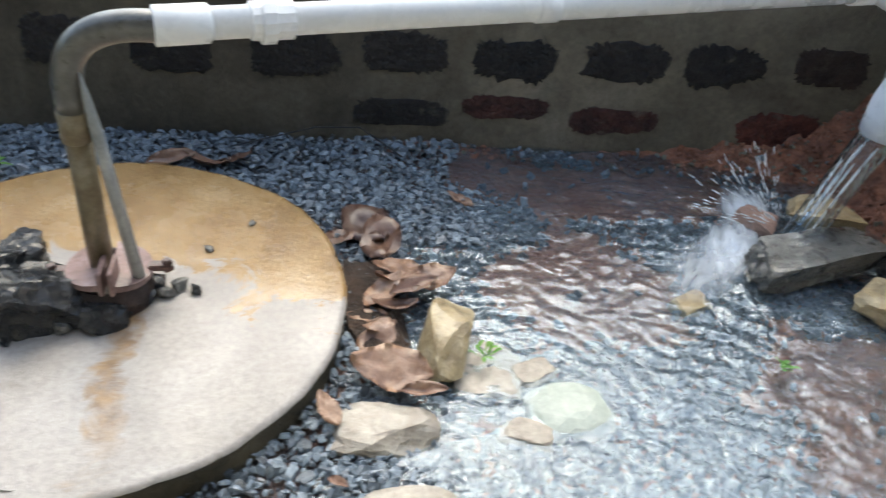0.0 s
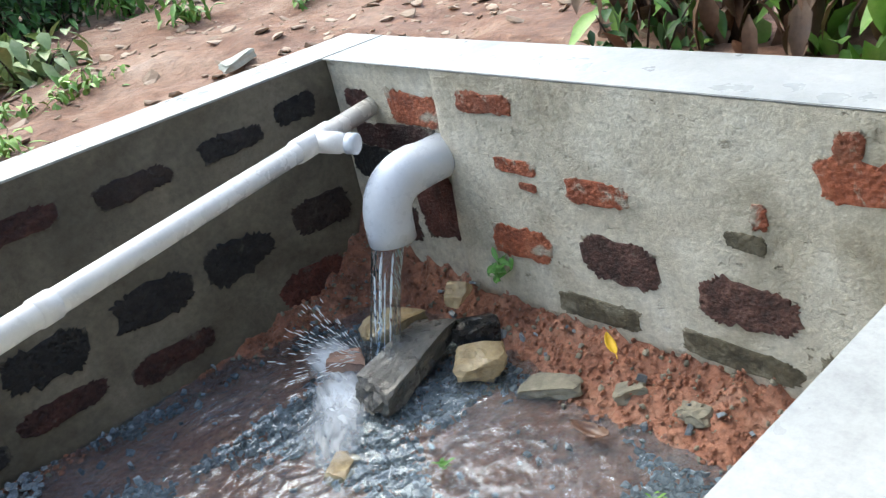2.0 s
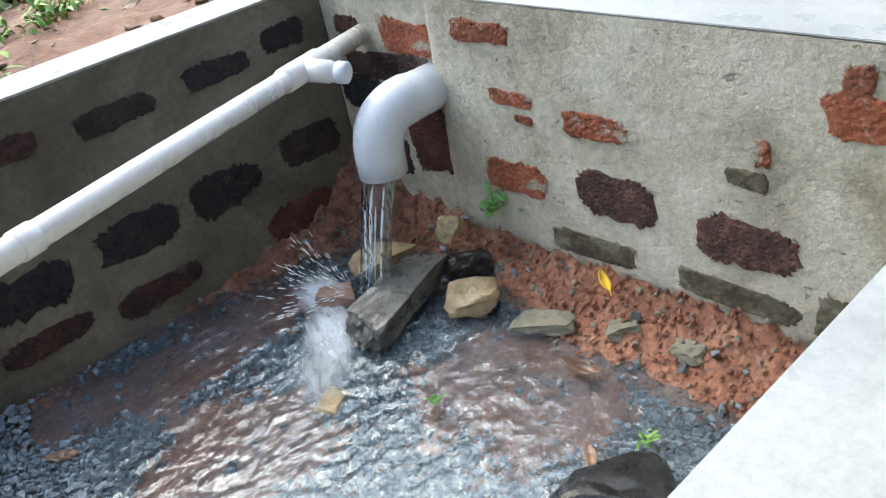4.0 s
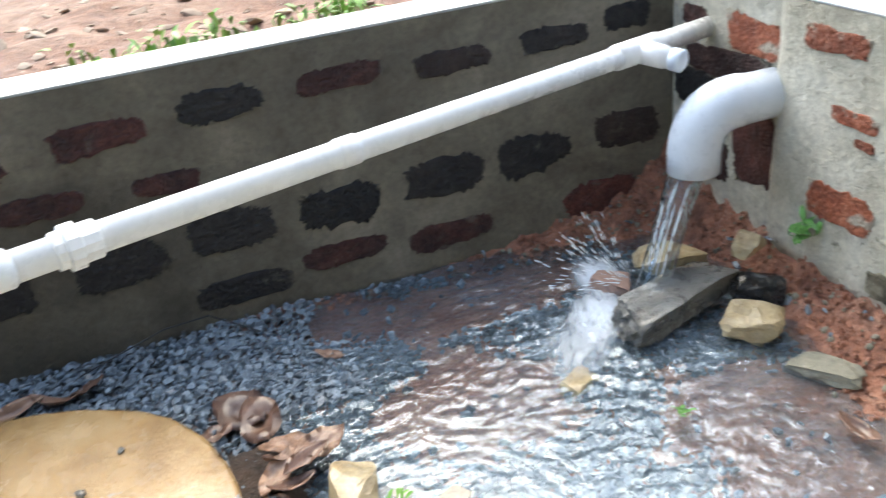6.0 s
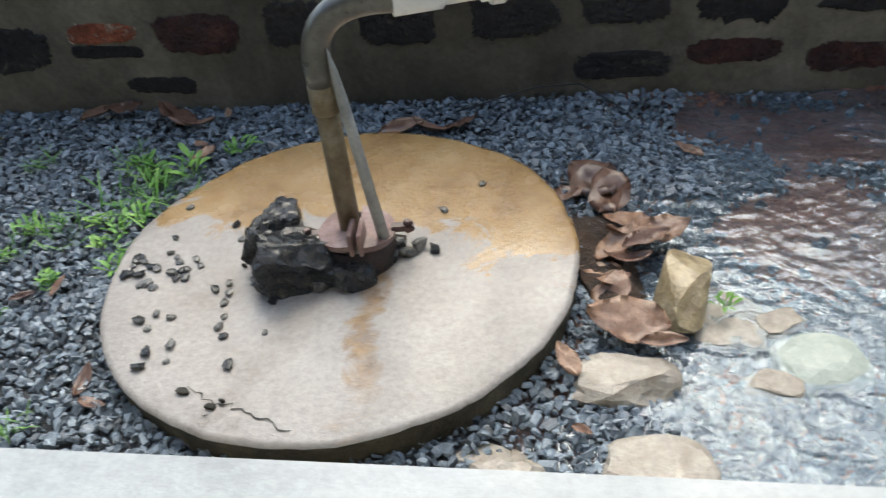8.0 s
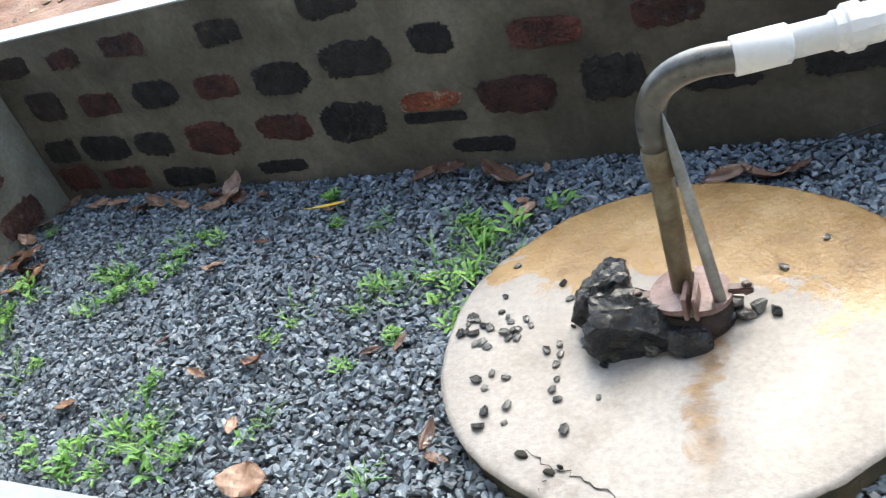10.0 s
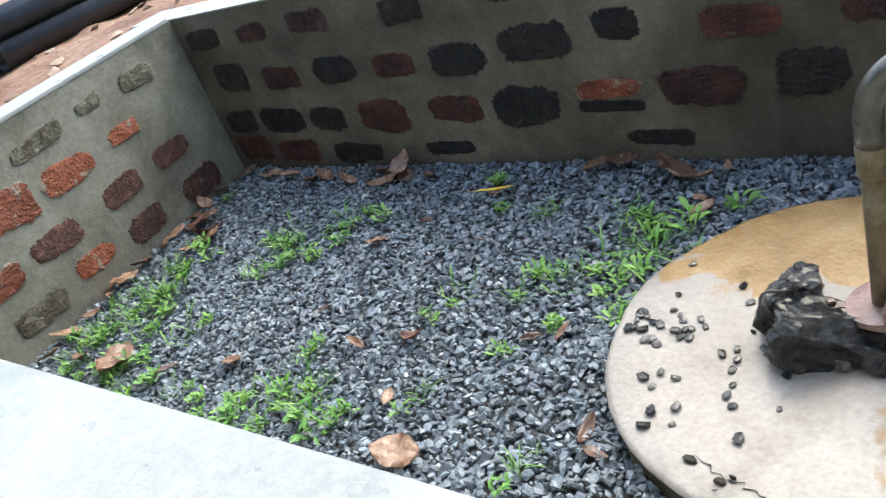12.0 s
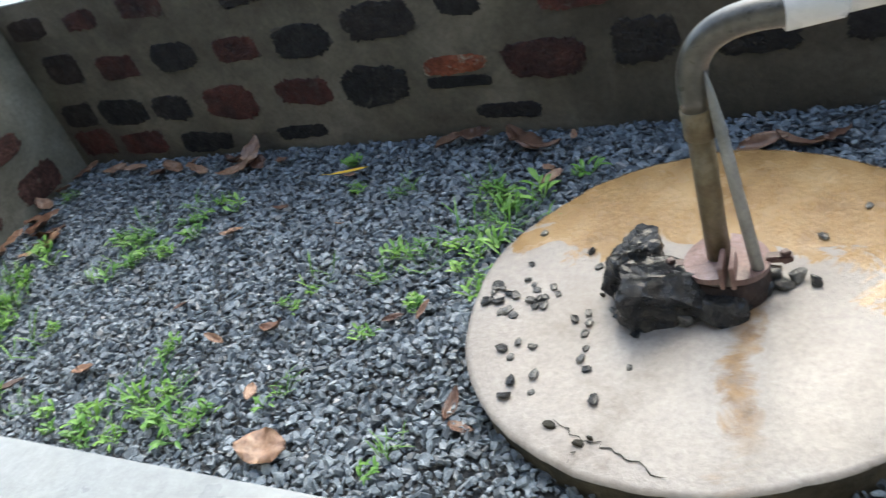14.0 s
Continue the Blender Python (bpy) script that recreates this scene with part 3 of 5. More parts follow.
plaster_skin()
right_at = lambda u, z: pose(-0.0135 if u < -0.5 else -0.001, u, z, 0, 0, -90)
blocks(wall_right, [(-0.335, 0.535, 0.2, 0.085, "r"), (-0.6, 0.58, 0.18, 0.05, "r"), (-0.67, 0.44, 0.13, 0.035, "r"), (-0.885, 0.414, 0.17, 0.055, "r"), (-0.65, 0.242, 0.19, 0.085, "r"),
                    (-0.93, 0.264, 0.18, 0.105, "p"), (-1.222, 0.24, 0.2, 0.105, "p"), (-1.42, 0.528, 0.15, 0.075, "r"), (-1.4, 0.58, 0.05, 0.06, "r"), (-1.248, 0.434, 0.03, 0.055, "r"),
                    (-1.22, 0.378, 0.085, 0.035, "m"), (-0.7, 0.395, 0.05, 0.02, "r")], right_at, 3)
blocks(wall_right, [(-0.36, 0.275, 0.19, 0.18, "w"), (-0.23, 0.45, 0.34, 0.075, "w"), (-0.11, 0.36, 0.2, 0.1, "k"), (-0.86, 0.122, 0.22, 0.06, "m"), (-1.2, 0.122, 0.26, 0.055, "m"),
                    (-1.45, 0.14, 0.2, 0.11, "m"), (-0.1, 0.545, 0.1, 0.05, "w"), (-0.15, 0.2, 0.22, 0.13, "w")], right_at, 41)
back = lambda u, z: pose(u, 0.001, z)
blocks(wall_back, [(-0.13, 0.25, 0.19, 0.1, "k"), (-0.41, 0.24, 0.21, 0.105, "k"), (-0.66, 0.238, 0.2, 0.1, "k"), (-0.935, 0.226, 0.21, 0.105, "k"), (-1.2, 0.232, 0.2, 0.11, "k"),
                   (-1.475, 0.212, 0.22, 0.11, "k"), (-1.76, 0.21, 0.2, 0.11, "k"), (-2.03, 0.22, 0.17, 0.12, "k"), (-2.3, 0.203, 0.24, 0.1, "w"), (-2.57, 0.215, 0.2, 0.055, "r"),
                   (-2.855, 0.18, 0.23, 0.125, "k"), (-3.12, 0.19, 0.2, 0.09, "w"), (-3.44, 0.183, 0.22, 0.115, "w"), (-3.715, 0.187, 0.18, 0.09, "k"), (-3.96, 0.195, 0.22, 0.1, "k"), (-4.2, 0.2, 0.18, 0.1, "k")], back, 7)
# The final black strip is the red brick's cast shadow, set as a block.
blocks(wall_back, [(-0.22, 0.07, 0.22, 0.1, "w"), (-0.65, 0.075, 0.23, 0.075, "w"), (-0.94, 0.1, 0.22, 0.065, "w"), (-1.2, 0.07, 0.24, 0.07, "k"), (-3.63, 0.045, 0.24, 0.08, "k"),
                   (-3.95, 0.06, 0.24, 0.09, "w"), (-4.2, 0.08, 0.2, 0.11, "w"), (-2.45, 0.06, 0.2, 0.05, "k"), (-3.2, 0.05, 0.2, 0.05, "k"), (-2.57, 0.165, 0.2, 0.035, "k")], back, 11)
blocks(wall_back, [(-1.315, 0.385, 0.16, 0.05, "w"), (-1.595, 0.393, 0.19, 0.06, "w"), (-1.86, 0.37, 0.18, 0.07, "w"), (-2.18, 0.365, 0.2, 0.08, "w"), (-2.5, 0.4, 0.13, 0.085, "k"),
                   (-2.76, 0.378, 0.23, 0.11, "k"), (-3.045, 0.353, 0.21, 0.1, "k"), (-3.31, 0.36, 0.18, 0.08, "w"), (-3.58, 0.37, 0.18, 0.095, "k"), (-3.865, 0.362, 0.19, 0.09, "w"), (-4.14, 0.387, 0.19, 0.12, "k")], back, 17)
blocks(wall_back, [(-0.13, 0.55, 0.13, 0.07, "k"), (-0.33, 0.532, 0.18, 0.06, "k"), (-0.6, 0.528, 0.19, 0.06, "k"), (-0.885, 0.545, 0.19, 0.06, "w"), (-1.16, 0.542, 0.19, 0.07, "k"), (-1.43, 0.523, 0.21, 0.07, "w"),
                   (-1.72, 0.495, 0.17, 0.065, "w"), (-2.05, 0.53, 0.2, 0.07, "w"), (-2.4, 0.55, 0.24, 0.08, "w"), (-2.78, 0.55, 0.2, 0.08, "k"), (-3.2, 0.53, 0.18, 0.08, "k"), (-3.62, 0.55, 0.2, 0.08, "w"), (-3.92, 0.545, 0.16, 0.07, "w"), (-4.2, 0.55, 0.2, 0.08, "k")], back, 23)
left_turn = math.degrees(math.atan2(LD.y, LD.x))
left_at = lambda u, z: Matrix.Translation(LEFT_A - LD * u - LN * 0.001 + Vector((0, 0, z))) @ pose(0, 0, 0, 0, 0, left_turn)
blocks(wall_left, [(1.0, 0.416, 0.2, 0.115, "r"), (0.745, 0.403, 0.21, 0.09, "r"), (0.458, 0.408, 0.15, 0.06, "r"), (0.29, 0.54, 0.18, 0.07, "m"), (0.79, 0.54, 0.22, 0.055, "m"), (1.02, 0.556, 0.16, 0.06, "m"), (0.916, 0.243, 0.21, 0.09, "p"),
                   (0.592, 0.242, 0.2, 0.085, "p"), (1.19, 0.247, 0.22, 0.09, "r"), (0.837, 0.11, 0.18, 0.07, "r"), (0.569, 0.085, 0.18, 0.1, "p"), (1.1, 0.092, 0.21, 0.08, "m"), (0.318, 0.246, 0.19, 0.085, "p"),
                   (0.25, 0.07, 0.22, 0.11, "p"), (1.24, 0.4, 0.16, 0.1, "r"), (0.54, 0.552, 0.12, 0.04, "m"), (1.45, 0.25, 0.2, 0.1, "r"), (1.4, 0.1, 0.2, 0.09, "p"), (1.5, 0.42, 0.2, 0.1, "p")], left_at, 29)

# ---- the house side behind the camera: unseen wall and roof, added to limit sky light ----
part("house_wall", box_bm(-12, 7, -4.7, -4.5, -0.4, 2.7), PLASTER, None)
tagged(bpy.data.objects["house_wall"], "plain plastered wall assumed behind the camera, out of view", "wall", kind="structure")
part("veranda_roof", box_bm(-12, 7, -4.8, -2.2, 2.55, 2.63), ROOF, None)
tagged(bpy.data.objects["veranda_roof"], "assumed plain roof out of view, shading the far pit wall", "roof", kind="structure")


# Assumed paving, made near black to keep the ground below the parapet dark.
DARK_PAVING = surface("dark_added_paving", [(0.3, (0.015, 0.015, 0.014)), (0.7, (0.035, 0.034, 0.032))], 5, 60, 0.4, (0.2, 0.5), 0.4, 0.004)
part("pavement", box_bm(-12, 7, -4.5, PIT_Y - WALL_T - 0.004, -0.34, -0.32), DARK_PAVING, None)
tagged(bpy.data.objects["pavement"], "assumed dark paving along the house side of the parapet", "paving", kind="structure")


# ---- floor of the pit: soil, washed bare or covered with chips ----
def wet(x, y):
    """1 in the flooded part of the pit, 0 on dry chips."""
    edge = -1.13 + 0.06 * fbm(x * 3, y * 3, 5) + (0.12 if y > -0.45 else 0.0)
    return min(1, max(0, (x - edge) / 0.18 + 0.5))


def bare(x, y):
    """How bare the soil lies of chips."""
    g = lambda cx, cy, rx, ry: math.exp(-(((x - cx) / rx) ** 2 + ((y - cy) / ry) ** 2) ** 2)
    b = max(1.15 * g(-0.81, -0.55, 0.2, 0.19), 0.95 * g(-0.33, -0.9, 0.2, 0.24), 0.9 * g(-0.68, -0.18, 0.36, 0.13), 0.9 * g(-1.15, -0.1, 0.34, 0.1))
    return b + 0.45 * fbm(x * 8, y * 8, 8)


def bank(x, y):
    """Washed-out mortar and red earth heaped along the foot of the right wall and in the corner."""
    wob = 0.03 * fbm(x * 6, y * 6, 1)
    wide = 0.17 + 0.06 * math.sin(y * 4.0) + wob
    r = max(0, 1 + x / wide) if y > -1.45 else max(0, 1 + x / 0.12)
    c = max(0, 1 - (math.hypot(x, y * 1.5)) / 0.42)
    k = max(0, 1 + y / (0.12 + wob)) * min(1, max(0.25, (x + 0.9) / 0.5)) * min(1, max(0, (x + 1.45) / 0.3))
    return 0.12 * r ** 1.1 + 0.06 * c + 0.05 * k


def floor_height(x, y):
    w = wet(x, y)
    h = -0.02 - 0.022 * w + 0.006 * fbm(x * 9, y * 9) + 0.014 * max(0, min(1, bare(x, y))) * w
    h += 0.016 * math.exp(-((math.hypot(x + 1.765, y + 0.735) - 0.48) / 0.07) ** 2) * (1 - w)
    return h + bank(x, y) * (1 + 0.35 * fbm(x * 16, y * 16, 4)) + 0.02 * fbm(x * 26, y * 26, 2) * min(1, bank(x, y) * 14)


nx, ny = 260, 96
FX = [-4.75 + 4.77 * (i / nx) ** 0.75 for i in range(nx + 1)]
FY = [PIT_Y - 0.01 + 1.68 * j / ny for j in range(ny + 1)]
obj("floor", [(x, y, floor_height(x, y)) for y in FY for x in FX],
    [(j * (nx + 1) + i, j * (nx + 1) + i + 1, (j + 1) * (nx + 1) + i + 1, (j + 1) * (nx + 1) + i) for j in range(ny) for i in range(nx)], SOIL, smooth=True)
tagged(bpy.data.objects["floor"], "wet red earth floor of the pit under the chips", "soil", kind="structure")

DISC = Vector((-1.765, -0.735, 0))
DISC_R, DISC_TOP = 0.461, 0.06


def chips():
    """Angular granite chips strewn over the whole pit."""
    rng = np.random.default_rng(4)
    # a block with its corners cut unevenly: two rings of four and five corners
    base = np.array([(-1, -0.8, -0.5), (0.9, -1, -0.6), (1, 0.8, -0.45), (-0.8, 1, -0.6), (-0.85, -0.7, 0.5), (0.1, -1.0, 0.6), (0.95, -0.3, 0.45), (0.6, 0.9, 0.6), (-0.7, 0.8, 0.5)])
    tri = np.array([(0, 2, 1), (0, 3, 2), (4, 5, 6), (4, 6, 7), (4, 7, 8), (0, 1, 5), (0, 5, 4), (1, 6, 5), (1, 2, 6), (2, 7, 6), (2, 3, 7), (3, 8, 7), (3, 0, 4), (3, 4, 8)])
    step = 0.0132
    verts, faces = [], []
    count = 0
    y = PIT_Y + 0.01
    while y < -0.005:
        x, again = -4.4, False
        while x < -0.01:
            px, py = x + rng.uniform(-0.5, 0.5) * step, y + rng.uniform(-0.5, 0.5) * step
            again = not again and x > -1.3 and bare(px, py) < 0.3
            if not again:
                x += step
            if math.hypot(px - DISC.x, py - DISC.y) < DISC_R - 0.03:
                continue
            if (Vector((px, py, 0)) - LEFT_A).dot(LN) > -0.01 or py > -0.004:
                continue
            w = wet(px, py)
            if w > 0.2 and rng.random() < min(0.98, max(0, bare(px, py) - 0.12) * 2.2):
                continue
            if bank(px, py) > 0.012 and rng.random() < 0.985:
                continue
            s = 0.0074 * (0.6 + 1.0 * rng.random() ** 1.8)
            shape = (base + rng.uniform(-0.3, 0.3, (9, 3))) * (1.15, rng.uniform(0.6, 0.95), rng.uniform(0.45, 0.85))
            q = rng.normal(size=4) * (1, 0.4, 0.4, 1)
            q /= np.linalg.norm(q)
            a, b, c, d = q
            rot = np.array([[1 - 2 * (c * c + d * d), 2 * (b * c - a * d), 2 * (b * d + a * c)], [2 * (b * c + a * d), 1 - 2 * (b * b + d * d), 2 * (c * d - a * b)],
                            [2 * (b * d - a * c), 2 * (c * d + a * b), 1 - 2 * (b * b + c * c)]])
            z = floor_height(px, py) + 0.008 + rng.uniform(-0.005, 0.006)
            verts.append(shape @ rot.T * s + (px, py, z))
            faces.append(tri + 9 * count)
            count += 1
        y += step
    v, f = np.concatenate(verts), np.concatenate(faces)
    me = bpy.data.meshes.new("gravel")
    me.from_pydata(v.tolist(), [], f.tolist())
    me.materials.append(GRAVEL)
    tagged(new("gravel", me), "wet blue-grey crushed granite chips covering the pit floor", "gravel", kind="stuff")


chips()


def water_sheet():
    """Shallow running water: short crossing ripples that grow towards the landing of the jet, drawn out along the flow."""
    nx, ny = 330, 370
    x0, x1, y0, y1 = -1.45, -0.01, PIT_Y + 0.005, -0.005
    verts = []
    for j in range(ny + 1):
        for i in range(nx + 1):
            x, y = x0 + (x1 - x0) * i / nx, y0 + (y1 - y0) * j / ny
            fall = math.hypot(x + 0.42, y + 0.42)
            near = math.exp(-(fall / 0.34) ** 2)
            wx, wy = x + 0.03 * noise.noise(Vector((x * 9, y * 9, 1))), y + 0.03 * noise.noise(Vector((x * 9, y * 9, 2)))
            z = (0.0029 + 0.006 * near) * noise.noise(Vector((wx * 22 + 6 * wy, wy * 35, 0))) + (0.0013 + 0.003 * near) * noise.noise(Vector((wx * 52, wy * 72 - 15 * wx, 5)))
            z += 0.0012 * math.sin(fall * 150 + 5 * noise.noise(Vector((x * 8, y * 8, 7)))) * math.exp(-fall * 2.0)
            verts.append((x, y, z - 0.013))
    ob = obj("water", verts, [(j * (nx + 1) + i, j * (nx + 1) + i + 1, (j + 1) * (nx + 1) + i + 1, (j + 1) * (nx + 1) + i) for j in range(ny) for i in range(nx)], WATER, smooth=True)
    tagged(ob, "shallow clear rippling water over chips and red earth", "water", kind="structure")


water_sheet()


# ---- the well cover with its rising pipe ----
# Rim tone mixes dirt with the undercut's shade, both held in the colour.
RIM = surface("dirty_shaded_rim", [(0.3, (0.02, 0.017, 0.01)), (0.55, (0.07, 0.058, 0.035)), (0.8, (0.16, 0.13, 0.08))], 12, 70, 0.6, (0.5, 0.8), 0.8, 0.006)


def well_cover():
    bm = bmesh.new()
    n = 120
    rings = [(0.0, DISC_TOP), (0.1, DISC_TOP), (0.2, DISC_TOP), (0.3, DISC_TOP), (0.38, DISC_TOP), (DISC_R - 0.012, DISC_TOP), (DISC_R - 0.003, DISC_TOP - 0.002), (DISC_R, DISC_TOP - 0.008)]
    loops = []
    for r, z in rings[1:]:
        lp = []
        for k in range(n):
            a = 2 * math.pi * k / n
            c, s = math.cos(a), math.sin(a)
            rr = r + (0.006 * fbm(c * 2.5, s * 2.5, 1) + 0.003 * fbm(c * 14, s * 14, 1)) * (r > 0.4)
            zz = z + 0.002 * fbm(c * r * 9, s * r * 9, 6) * (z > 0)
            lp.append(bm.verts.new((rr * c, rr * s, zz)))
        loops.append(lp)
    mid = bm.verts.new((0, 0, DISC_TOP))
    for k in range(n):
        bm.faces.new((mid, loops[0][k], loops[0][(k + 1) % n]))
        for a, b in zip(loops, loops[1:]):
            bm.faces.new((a[k], b[k], b[(k + 1) % n], a[(k + 1) % n]))
    ob = part("well_cover", bm, SLAB, None, smooth=True)
    ob.location = DISC
    verts, m = [], 4
    for r, z in ((DISC_R - 0.002, DISC_TOP - 0.007), (DISC_R - 0.006, 0.03), (DISC_R - 0.004, 0.0), (DISC_R, -0.06)):
        for k in range(n):
            c, s = math.cos(2 * math.pi * k / n), math.sin(2 * math.pi * k / n)
            rr = r + 0.006 * fbm(c * 2.5, s * 2.5, 1) + 0.004 * fbm(c * 16, s * 16, z * 60)
            verts.append((rr * c, rr * s, z))
    obj("rim", verts, [(j * n + k, (j + 1) * n + k, (j + 1) * n + (k + 1) % n, j * n + (k + 1) % n) for j in range(m - 1) for k in range(n)], RIM, ob, True, "dirty edge coloured dark for its undercut")
    tagged(ob, "round cream cement well cover with rusty puddle and cracked rim", "well cover")
    return ob


cover = well_cover()
CASE = Vector((-1.718, -0.74, DISC_TOP))


def riser():
    """Casing head, galvanised riser, grey bend and the long white pipe to the far wall, one piece of plumbing."""
    top = tagged(new("water_pipe"), "white plastic pipe with grey bend rising from rusty well casing", "pipe")
    foot = Vector((-1.73, -0.74, 0.115))
    head = Vector((-1.72, -0.757, 0.44))
    bend_end = Vector((-1.58, -0.765, 0.585))
    wall_end = Vector((0.02, -0.15, 0.526))
    run = (wall_end - bend_end).normalized()
    obj("riser", *tube([foot, head], [0.0205, 0.0205], 24), GALV, top, True, "rust-stained galvanised riser")
    obj("socket", *tube([head - Vector((0, 0, 0.05)), head - Vector((0, 0, 0.048)), head, head + Vector((0, 0, 0.004))], [0.023, 0.0252, 0.0252, 0.023], 24), GALV, top, True, "grey screwed socket")
    obj("bend", *tube([head] + arc(head + Vector((0, 0, 0.03)), head + Vector((0.0, 0.0, 0.145)), bend_end, 14) + [bend_end + run * 0.03], [0.0238] * 17, 24), BEND, top, True, "dark grey plastic bend")
    obj("pipe_run", *tube([bend_end, wall_end], [0.0245, 0.0245], 24), PVC, top, True, "long white plastic pipe")
    at = lambda d: bend_end + run * d
    obj("reducer", *tube([at(-0.002), at(0), at(0.075), at(0.08)], [0.0245, 0.0295, 0.0295, 0.0245], 24), PVC, top, True)
    obj("union_nut", *tube([at(0.135), at(0.137), at(0.15), at(0.152), at(0.172), at(0.174), at(0.2), at(0.202)], [0.0245, 0.029, 0.029, 0.0355, 0.0355, 0.03, 0.03, 0.0245], 14), PVC, top, False, "faceted white union nut")
    obj("coupling", *tube([at(0.62), at(0.622), at(0.66), at(0.662)], [0.0245, 0.0275, 0.0275, 0.0245], 24), PVC, top, True)
    total = (wall_end - bend_end).length
    obj("tee", *tube([at(total - 0.36), at(total - 0.358), at(total - 0.22), at(total - 0.218)], [0.0245, 0.029, 0.029, 0.0245], 24), PVC, top, True)
    side = run.cross(Vector((0, 0, 1))).normalized()
    t0 = at(total - 0.285)
    way = (side * 0.97 + run * 0.1 + Vector((0, 0, -0.1))).normalized()
    branch = obj("branch", *tube([t0, t0 + way * 0.07, t0 + way * 0.072, t0 + way * 0.09], [0.0265, 0.0265, 0.0235, 0.0235], 24), PVC, top, True, "capped white side branch")
    obj("cap", *tube([t0 + way * 0.088, t0 + way * 0.09, t0 + way * 0.113, t0 + way * 0.117], [0.0225, 0.0255, 0.0255, 0.02], 24), PVC_GREY, branch, True, "pale blue-grey end cap")
    # casing head: a rusted collar with two half plates, lugs and bolts
    obj("casing", *tube([(CASE.x, CASE.y, 0.03), (CASE.x, CASE.y, 0.118)], [0.068, 0.07], 32, inner=0.006), RUST_DARK, top, True, "blackened rusty steel well casing")
    for sgn in (-1, 1):
        bm = bmesh.new()
        n = 14
        lo, hi = [], []
        for k in range(n + 1):
            a = math.pi * k / n
            x, y = 0.07 * math.cos(a), sgn * (0.006 + 0.066 * math.sin(a))
            lo.append(bm.verts.new((x, y, 0)))
            hi.append(bm.verts.new((x, y, 0.012)))
        bm.faces.new(lo)
        bm.faces.new(hi)
        for k in range(n + 1):
            bm.faces.new((lo[k], lo[(k + 1) % (n + 1)], hi[(k + 1) % (n + 1)], hi[k]))
        ob = part("clamp_plate", bm, RUST_PALE, top, "pinkish rusted half plate")
        ob.matrix_basis = pose(CASE.x, CASE.y, 0.126 + 0.003 * sgn, 0, 0, 100) @ pose(0, 0, 0, -9 * sgn, 2, 0)
        flange = part("flange", box_bm(-0.03, 0.03, -0.004, 0.004, -0.01, 0.038, 0.002), RUST_PALE, top)
        flange.matrix_basis = pose(CASE.x + 0.012 + 0.009 * sgn, CASE.y - 0.045, 0.13, 0, 0, 95)
        lug = part("lug", box_bm(-0.022, 0.022, -0.01, 0.01, -0.006, 0.006, 0.002), RUST, top)
        lug.matrix_basis = pose(CASE.x + 0.085 * sgn, CASE.y + 0.012 * sgn, 0.124, 0, 5, 12)
        bolt = part("bolt", box_bm(-0.007, 0.007, -0.007, 0.007, -0.012, 0.014, 0.002), RUST, lug)
        bolt.matrix_basis = pose(0.01 * sgn, 0.0, 0.0, 0, 0, 30)
    a, b = Vector((-1.662, -0.762, 0.12)), Vector((-1.694, -0.772, 0.51))
    obj("conduit", *tube([a, a + (b - a) * 0.75, a + (b - a) * 0.9, b], [0.011, 0.0095, 0.006, 0.001], 14), THIN, top, True, "thin grey conduit with a slanting cut end")


riser()


def outlet():
    top = tagged(new("outlet_pipe"), "pale blue-grey plastic elbow pouring water from the wall", "pipe")
    y = -0.4
    pts = [Vector((0.05, y - 0.012, 0.428)), Vector((-0.06, y - 0.006, 0.426))] + arc((-0.085, y, 0.425), (-0.19, y, 0.427), (-0.193, y, 0.325), 12) + [Vector((-0.194, y, 0.283))]
    obj("elbow", *tube(pts, [0.055, 0.0555] + [0.059] * 13 + [0.059], 32, inner=0.006), PVC_GREY, top, True)
    obj("pipe_stub", *tube([(0.15, y - 0.015, 0.43), (-0.03, y - 0.01, 0.427)], [0.052, 0.052], 28), PVC_GREY, top, True)


outlet()

# ---- stones by the outlet and the cover ----
rock("stone_slab", (0.31, 0.115, 0.075), 5, GREY_ROCK, pose(-0.31, -0.5, 0.04, 10, -7, 12), sub=4, kind_label="long wet grey stone under the falling water", rough=0.28, cut=3)
rock("rock", (0.12, 0.09, 0.07), 8, TAN_ROCK, pose(-0.205, -0.645, 0.02, 10, 5, -40), rough=0.4, kind_label="yellowish broken stone beside the falling water")
rock("rock", (0.07, 0.06, 0.06), 9, TAN_ROCK, pose(-0.09, -0.47, 0.1, 0, 0, 30), kind_label="small mossy yellow stone in the wall corner")
rock("rock", (0.13, 0.1, 0.07), 12, BLACK_ROCK, pose(-0.12, -0.54, 0.03, 0, 10, -30), kind_label="dark wet stone lodged behind the stone slab")
rock("rock", (0.18, 0.13, 0.08), 13, TAN_ROCK, pose(-0.22, -0.35, 0.03, 0, 10, -20), kind_label="mossy flat stone behind the falling water")
rock("flat_stone", (0.1, 0.07, 0.045), 34, PINK_ROCK, pose(-0.37, -0.33, 0.005, 0, 0, -40), kind_label="pinkish stone washed by the falling water", rough=0.3, cut=3)
rock("flat_stone", (0.15, 0.065, 0.035), 35, MORTAR_SHADED, pose(-0.165, -0.82, 0.0, 8, -12, -72), kind_label="lump of grey mortar fallen on the earth bank", rough=0.4, cut=4)
rock("flat_stone", (0.07, 0.05, 0.04), 36, MORTAR_SHADED, pose(-0.1, -1.0, 0.018, 5, -20, -60), kind_label="lump of grey mortar fallen on the earth bank", rough=0.5, cut=4)
